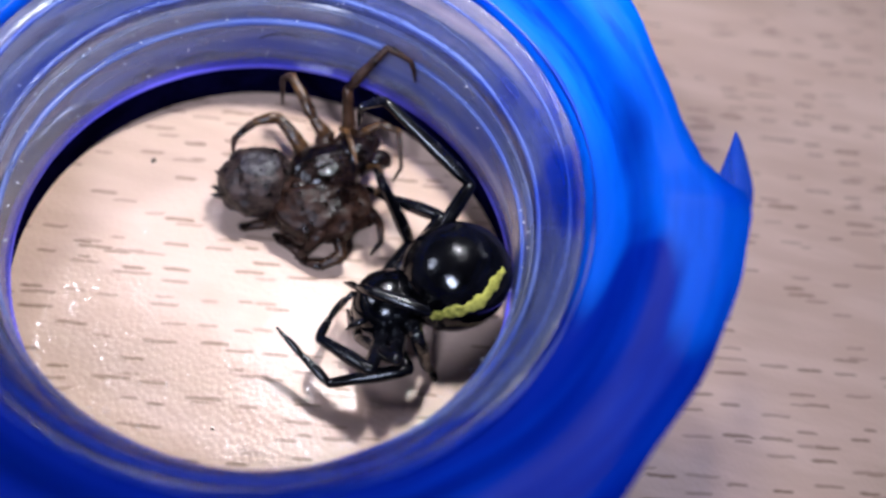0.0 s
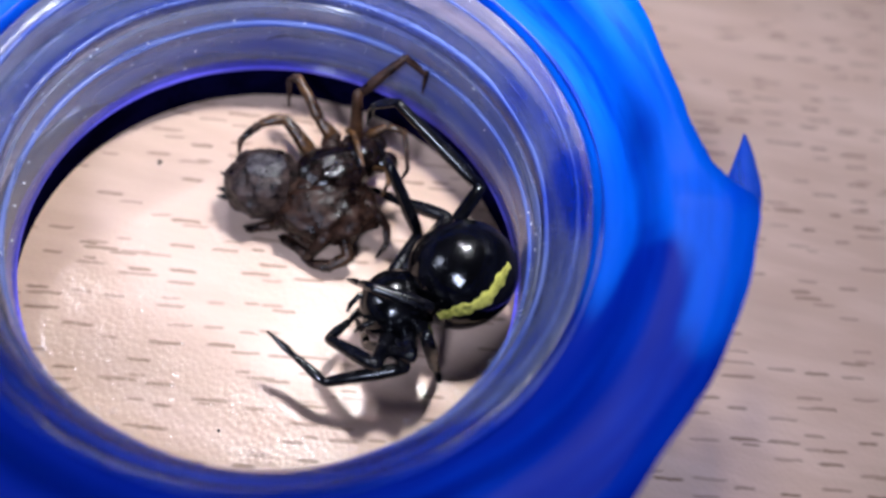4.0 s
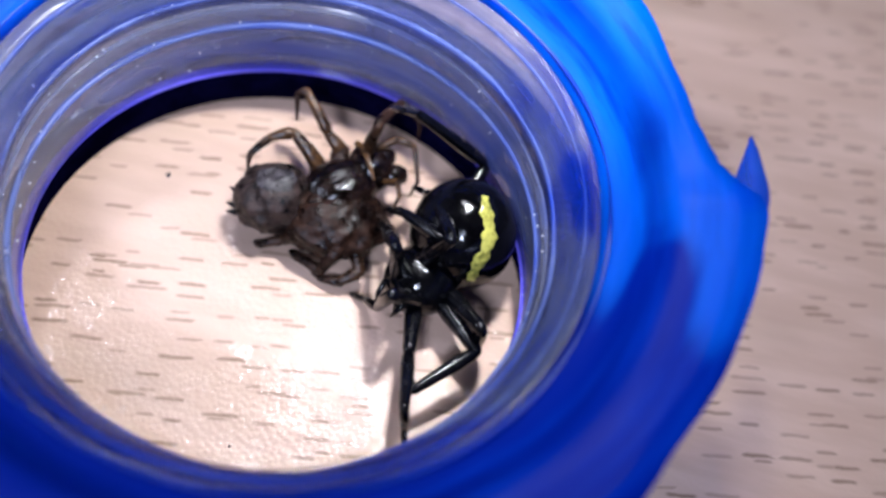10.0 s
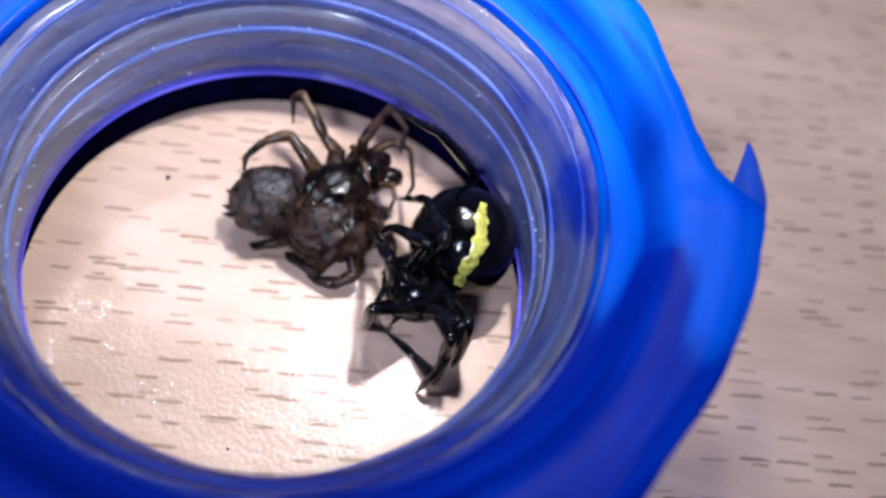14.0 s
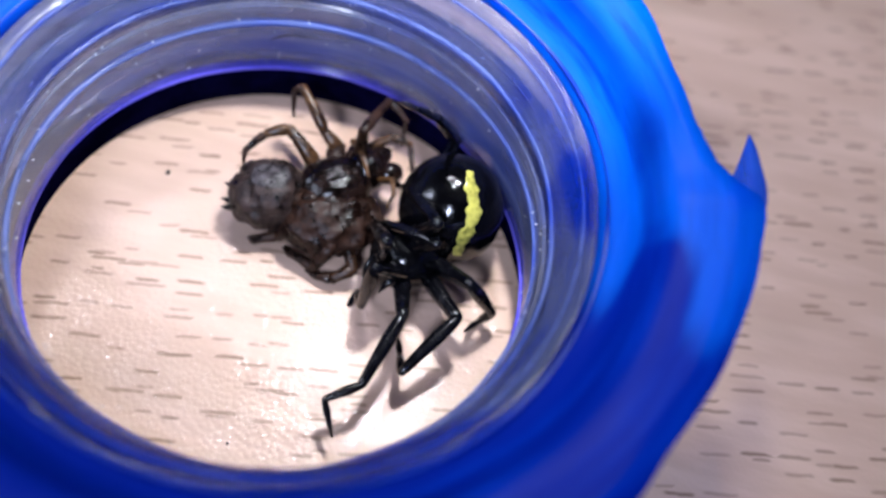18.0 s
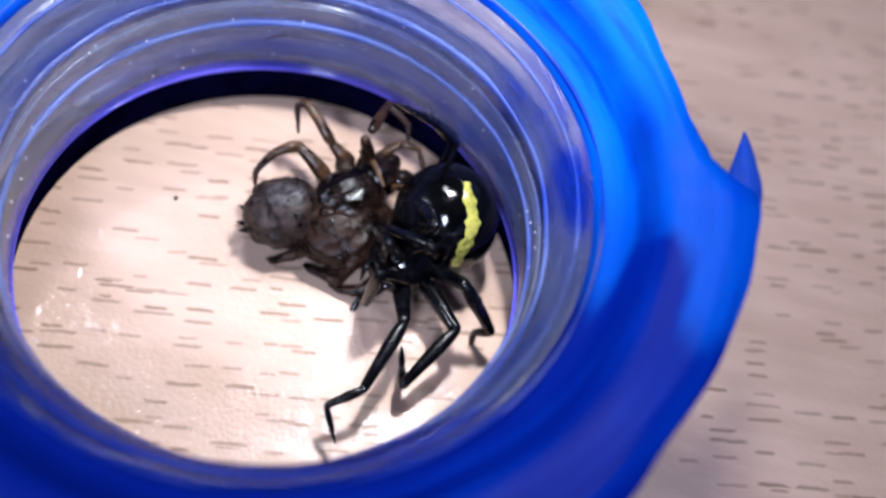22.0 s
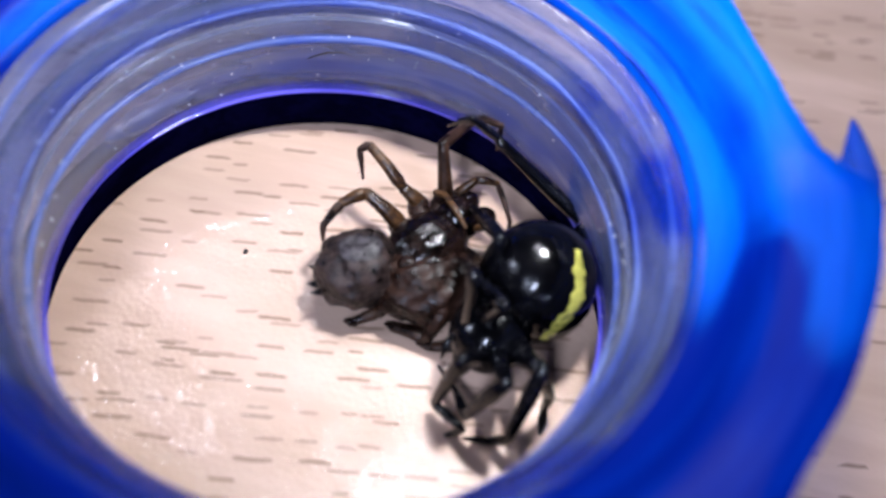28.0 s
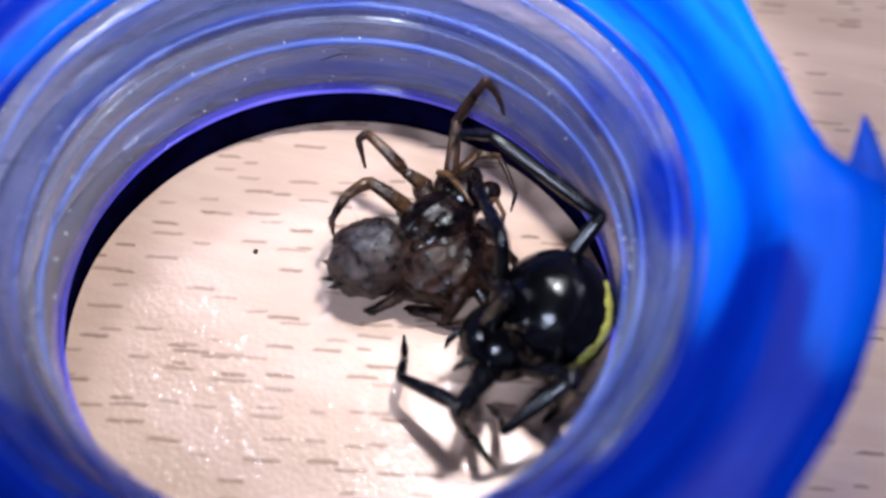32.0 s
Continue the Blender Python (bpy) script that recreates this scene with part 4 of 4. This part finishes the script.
    stance(10, (7.22, 3.43, 2.90), (0.577, 0.357, -0.092, 0.728), (5.93, 1.15, 2.00), -127,
           [[-84, 12, -83, 19, -11, -82, -53, -75], [-129, 49, 122, -70, 128, -44, 147, -37], [-46, 5, -132, -3, 104, -41, 105, -35], [-48, 21, 83, -81, -119, 46, 156, -65], [-125, 77, 109, -42, 114, -67, 134, -64], [6, 64, 147, -13, 125, -51, 127, -51], [-17, 68, 114, -22, 120, -45, 127, -42], [73, 17, -162, 45, -108, 47, 119, -47]])
    stance(10.5, (7.36, 3.01, 2.90), (0.587, 0.346, -0.149, 0.716), (5.66, 0.72, 2.00), -130,
           [[-107, 12, -134, -19, 161, -18, 166, -4], [-122, 49, 108, -80, 121, -39, 136, -40], [-54, 2, -147, -9, 100, -24, 103, -9], [-33, 43, 17, -57, 134, -63, -175, -27], [-111, 82, 103, -40, 123, -64, 140, -62], [13, 59, 156, -13, 132, -50, 133, -50], [2, 65, 110, -25, 125, -47, 132, -40], [72, 13, -169, 48, -107, 48, 120, -45]])
    stance(11, (7.05, 3.65, 2.90), (0.553, 0.365, -0.104, 0.742), (5.43, 1.53, 2.00), -132,
           [[-138, -3, -150, -1, 148, -28, 140, -24], [-115, 44, 23, -86, -80, 24, -64, -72], [-54, -1, -142, -12, 108, -22, 105, -5], [-43, 52, -9, -48, 148, -69, 164, -73], [28, 81, 126, -52, 118, -69, 169, -53], [-4, 56, 173, 0, 136, -46, 129, -49], [-2, 67, 118, -26, 128, -49, 136, -43], [71, 13, -129, 57, -127, 50, 131, -36]])
    stance(13.1, (7.05, 3.65, 2.90), (0.553, 0.365, -0.104, 0.742), (5.43, 1.53, 2.00), -132,
           [[-138, -3, -150, -1, 148, -28, 140, -24], [-115, 44, 23, -86, -80, 24, -64, -72], [-54, -1, -142, -12, 108, -22, 105, -5], [-43, 52, -9, -48, 148, -69, 164, -73], [28, 81, 126, -52, 118, -69, 169, -53], [-4, 56, 173, 0, 136, -46, 129, -49], [-2, 67, 118, -26, 128, -49, 136, -43], [71, 13, -129, 57, -127, 50, 131, -36]])
    stance(13.5, (6.83, 4.10, 2.90), (0.547, 0.190, -0.123, 0.806), (5.16, 1.82, 2.00), -127,
           [[-86, 8, -94, 3, -135, -56, -128, -39], [-108, 40, 132, -68, 92, -52, -135, 12], [-40, -1, -129, 4, 113, -41, 119, -33], [-42, 40, -17, -69, 114, -56, -52, -18], [-87, 72, 109, -43, 116, -62, 130, -58], [5, 72, 165, -17, 125, -49, 126, -50], [-12, 69, 117, -30, 127, -45, 135, -42], [77, 14, -127, 60, -119, 46, 129, -44]])
    stance(14, (7.31, 3.21, 2.90), (0.664, 0.295, -0.130, 0.675), (5.94, 0.99, 2.00), -124,
           [[-27, 35, -109, -61, 133, -15, 151, 2], [-137, 35, 107, -75, 41, -48, -71, 54], [-68, 32, 97, -86, -107, 43, -155, -69], [-56, 36, -67, -87, 103, -74, -96, 49], [-123, 74, 110, -43, 112, -69, 130, -64], [8, 76, 140, -34, 155, -60, 159, -60], [-7, 72, 116, -24, 129, -53, 138, -51], [76, 9, -139, 59, -139, 47, 135, -30]])
    stance(14.5, (7.32, 3.05, 2.90), (0.641, 0.321, -0.136, 0.684), (5.50, 0.74, 2.00), -131,
           [[-104, 20, -149, -16, 151, -26, 151, -17], [-127, 54, 70, -84, 75, -55, -64, -54], [-55, 27, -132, -46, 109, -21, 113, -4], [-30, 53, -6, -51, 139, -65, 151, -66], [-106, 81, 109, -43, 110, -67, 128, -65], [-8, 60, 146, -28, 132, -53, 134, -51], [0, 69, 117, -26, 127, -51, 136, -49], [72, 11, -142, 60, -138, 52, 129, -32]])
    stance(16.4, (6.52, 4.46, 2.90), (0.575, 0.351, -0.120, 0.729), (5.15, 2.11, 2.00), -124,
           [[-79, 23, -106, -16, -146, -12, -60, -23], [-131, 48, -136, -82, 108, -37, -113, -49], [-51, 15, -123, -17, 101, -33, 105, -25], [-42, 34, 15, -61, 170, -67, -116, 30], [-92, 68, 110, -47, 119, -65, 135, -53], [-20, 51, 155, -23, 131, -53, 135, -50], [-26, 63, 125, -26, 118, -50, 124, -47], [81, 12, -109, 57, -125, 49, 129, -40]])
    stance(21.5, (6.52, 4.46, 2.90), (0.575, 0.351, -0.120, 0.729), (5.15, 2.11, 2.00), -124,
           [[-79, 23, -106, -16, -146, -12, -60, -23], [-131, 48, -136, -82, 108, -37, -113, -49], [-51, 15, -123, -17, 101, -33, 105, -25], [-42, 34, 15, -61, 170, -67, -116, 30], [-92, 68, 110, -47, 119, -65, 135, -53], [-20, 51, 155, -23, 131, -53, 135, -50], [-26, 63, 125, -26, 118, -50, 124, -47], [81, 12, -109, 57, -125, 49, 129, -40]])
    stance(22, (5.56, 5.09, 2.90), (0.543, 0.388, -0.099, 0.738), (4.34, 3.07, 2.00), -127,
           [[-76, 21, -106, -12, -145, -14, -57, -26], [-125, 50, 147, -82, 112, -49, -106, -36], [-51, 8, -120, -14, 99, -32, 101, -20], [-46, 39, -19, -52, 150, -53, -79, -77], [-88, 69, 110, -46, 115, -63, 133, -53], [-25, 53, 153, -24, 123, -49, 124, -49], [-28, 65, 123, -26, 114, -51, 122, -48], [82, 15, -109, 55, -124, 49, 128, -37]])
    stance(23, (5.56, 5.09, 2.90), (0.543, 0.388, -0.099, 0.738), (4.34, 3.07, 2.00), -127,
           [[-76, 21, -106, -12, -145, -14, -57, -26], [-125, 50, 147, -82, 112, -49, -106, -36], [-51, 8, -120, -14, 99, -32, 101, -20], [-46, 39, -19, -52, 150, -53, -79, -77], [-88, 69, 110, -46, 115, -63, 133, -53], [-25, 53, 153, -24, 123, -49, 124, -49], [-28, 65, 123, -26, 114, -51, 122, -48], [82, 15, -109, 55, -124, 49, 128, -37]])
    stance(26, (4.91, 5.56, 2.90), (0.530, 0.420, -0.106, 0.729), (3.82, 3.35, 2.00), -124,
           [[-76, 19, -99, -2, -147, -14, -67, -46], [-123, 50, -172, -86, 106, -39, -109, -63], [-50, 4, -120, -2, 98, -34, 99, -25], [-45, 39, -13, -56, 154, -47, -147, -67], [-88, 69, 109, -46, 113, -57, 125, -50], [-25, 51, 150, -23, 116, -50, 118, -49], [-21, 66, 122, -27, 109, -52, 114, -48], [82, 13, -109, 56, -126, 47, 132, -34]])
    stance(26.6, (4.91, 5.56, 2.90), (0.530, 0.420, -0.106, 0.729), (3.82, 3.35, 2.00), -124,
           [[-76, 19, -99, -2, -147, -14, -67, -46], [-123, 50, -172, -86, 106, -39, -109, -63], [-50, 4, -120, -2, 98, -34, 99, -25], [-45, 39, -13, -56, 154, -47, -147, -67], [-88, 69, 109, -46, 113, -57, 125, -50], [-25, 51, 150, -23, 116, -50, 118, -49], [-21, 66, 122, -27, 109, -52, 114, -48], [82, 13, -109, 56, -126, 47, 132, -34]])
    stance(28.5, (5.48, 4.35, 2.90), (0.567, 0.514, 0.012, 0.644), (4.22, 2.10, 2.00), -124,
           [[-125, 53, 122, -73, -9, 11, 159, -46], [-69, 38, -168, -61, 118, -17, 124, 8], [-55, 53, -102, -71, 165, -61, -119, 35], [-71, 40, 40, -69, 19, -85, -82, 4], [116, 82, 106, -48, 105, -50, 109, -46], [-34, 71, 127, -24, 118, -50, 120, -50], [97, 62, 118, -36, 109, -42, 112, -39], [55, 12, 157, 19, -145, 53, 149, -56]])
    stance(29, (5.58, 4.29, 2.90), (0.566, 0.509, 0.001, 0.649), (4.20, 2.02, 2.00), -126,
           [[-128, 54, 98, -71, -77, 45, 74, -76], [-42, 46, -140, -40, 129, -3, 130, 19], [-20, 58, -37, -74, -41, -79, -86, 24], [-65, 47, 55, -61, -35, -72, -34, -53], [97, 82, 107, -49, 107, -49, 112, -47], [8, 39, -166, 35, 118, -54, 127, -50], [93, 61, 119, -36, 111, -43, 113, -40], [56, 8, 155, 21, -142, 53, 152, -55]])
    stance(29.5, (6.05, 3.33, 2.90), (0.378, 0.494, 0.279, 0.732), (5.15, 1.35, 2.00), -122,
           [[-106, 33, 139, -38, 118, -9, 120, 6], [-44, 19, 149, -69, -154, 34, -166, 17], [-5, 46, -96, -77, 55, -73, -103, 31], [-36, 37, 85, -84, 53, -79, -101, 22], [-56, 85, 113, -47, 112, -55, 121, -52], [-15, 68, 126, -34, 113, -53, 116, -47], [93, 51, 124, -41, 119, -50, 123, -48], [74, 26, 152, 17, -121, 39, 124, -64]])
    stance(30, (6.05, 3.43, 2.90), (0.361, 0.517, 0.235, 0.740), (5.13, 1.59, 2.00), -126,
           [[-114, 22, 148, -24, 107, -31, 108, -21], [-116, 30, 2, -65, 27, -51, -68, 55], [-36, 42, -105, -57, 108, -55, -126, 10], [-42, 36, 145, -83, -99, 36, -165, -84], [-83, 83, 114, -47, 115, -56, 122, -51], [-21, 67, 127, -35, 114, -52, 117, -47], [87, 61, 126, -47, 125, -44, 130, -41], [72, 25, 156, 19, -123, 38, 125, -65]])
    stance(30.5, (6.05, 3.43, 2.90), (0.361, 0.517, 0.235, 0.740), (5.13, 1.59, 2.00), -126,
           [[-114, 22, 148, -24, 107, -31, 108, -21], [-116, 30, 2, -65, 27, -51, -68, 55], [-36, 42, -105, -57, 108, -55, -126, 10], [-42, 36, 145, -83, -99, 36, -165, -84], [-83, 83, 114, -47, 115, -56, 122, -51], [-21, 67, 127, -35, 114, -52, 117, -47], [87, 61, 126, -47, 125, -44, 130, -41], [72, 25, 156, 19, -123, 38, 125, -65]])
    stance(31, (6.09, 3.28, 2.90), (0.512, 0.612, 0.168, 0.578), (4.84, 1.45, 2.00), -129,
           [[-108, 27, 148, -25, 109, -31, 108, -24], [-119, 28, -14, -72, 26, -50, -87, 57], [-23, 41, -129, -41, 132, -36, 138, -22], [-37, 42, -115, -74, 116, -55, -103, -21], [27, 26, 40, 71, 102, 87, 94, 18], [-14, 64, 126, -36, 114, -52, 121, -47], [117, 41, 153, 24, 153, 4, 162, 19], [66, 29, 157, 18, -122, 38, 126, -67]])
    stance(31.5, (6.17, 3.07, 2.90), (0.561, 0.544, 0.179, 0.598), (4.49, 1.86, 2.00), -148,
           [[-95, 23, 156, -24, 98, -34, 107, -26], [-109, 24, 41, -76, -54, 39, -3, -62], [-24, 37, -137, -32, 109, -44, 127, -42], [-40, 36, 147, -82, 147, -75, -100, 52], [-10, 77, 114, -46, 113, -56, 124, -50], [-31, 56, 126, -37, 109, -53, 124, -46], [104, 68, 119, -17, 113, -40, 115, -37], [56, 40, 162, 16, -125, 40, 122, -67]])
    stance(32, (6.17, 3.07, 2.90), (0.561, 0.544, 0.179, 0.598), (4.49, 1.86, 2.00), -148,
           [[-95, 23, 156, -24, 98, -34, 107, -26], [-109, 24, 41, -76, -54, 39, -3, -62], [-24, 37, -137, -32, 109, -44, 127, -42], [-40, 36, 147, -82, 147, -75, -100, 52], [-10, 77, 114, -46, 113, -56, 124, -50], [-31, 56, 126, -37, 109, -53, 124, -46], [104, 68, 119, -17, 113, -40, 115, -37], [56, 40, 162, 16, -125, 40, 122, -67]])
    key_hunter()


motions()
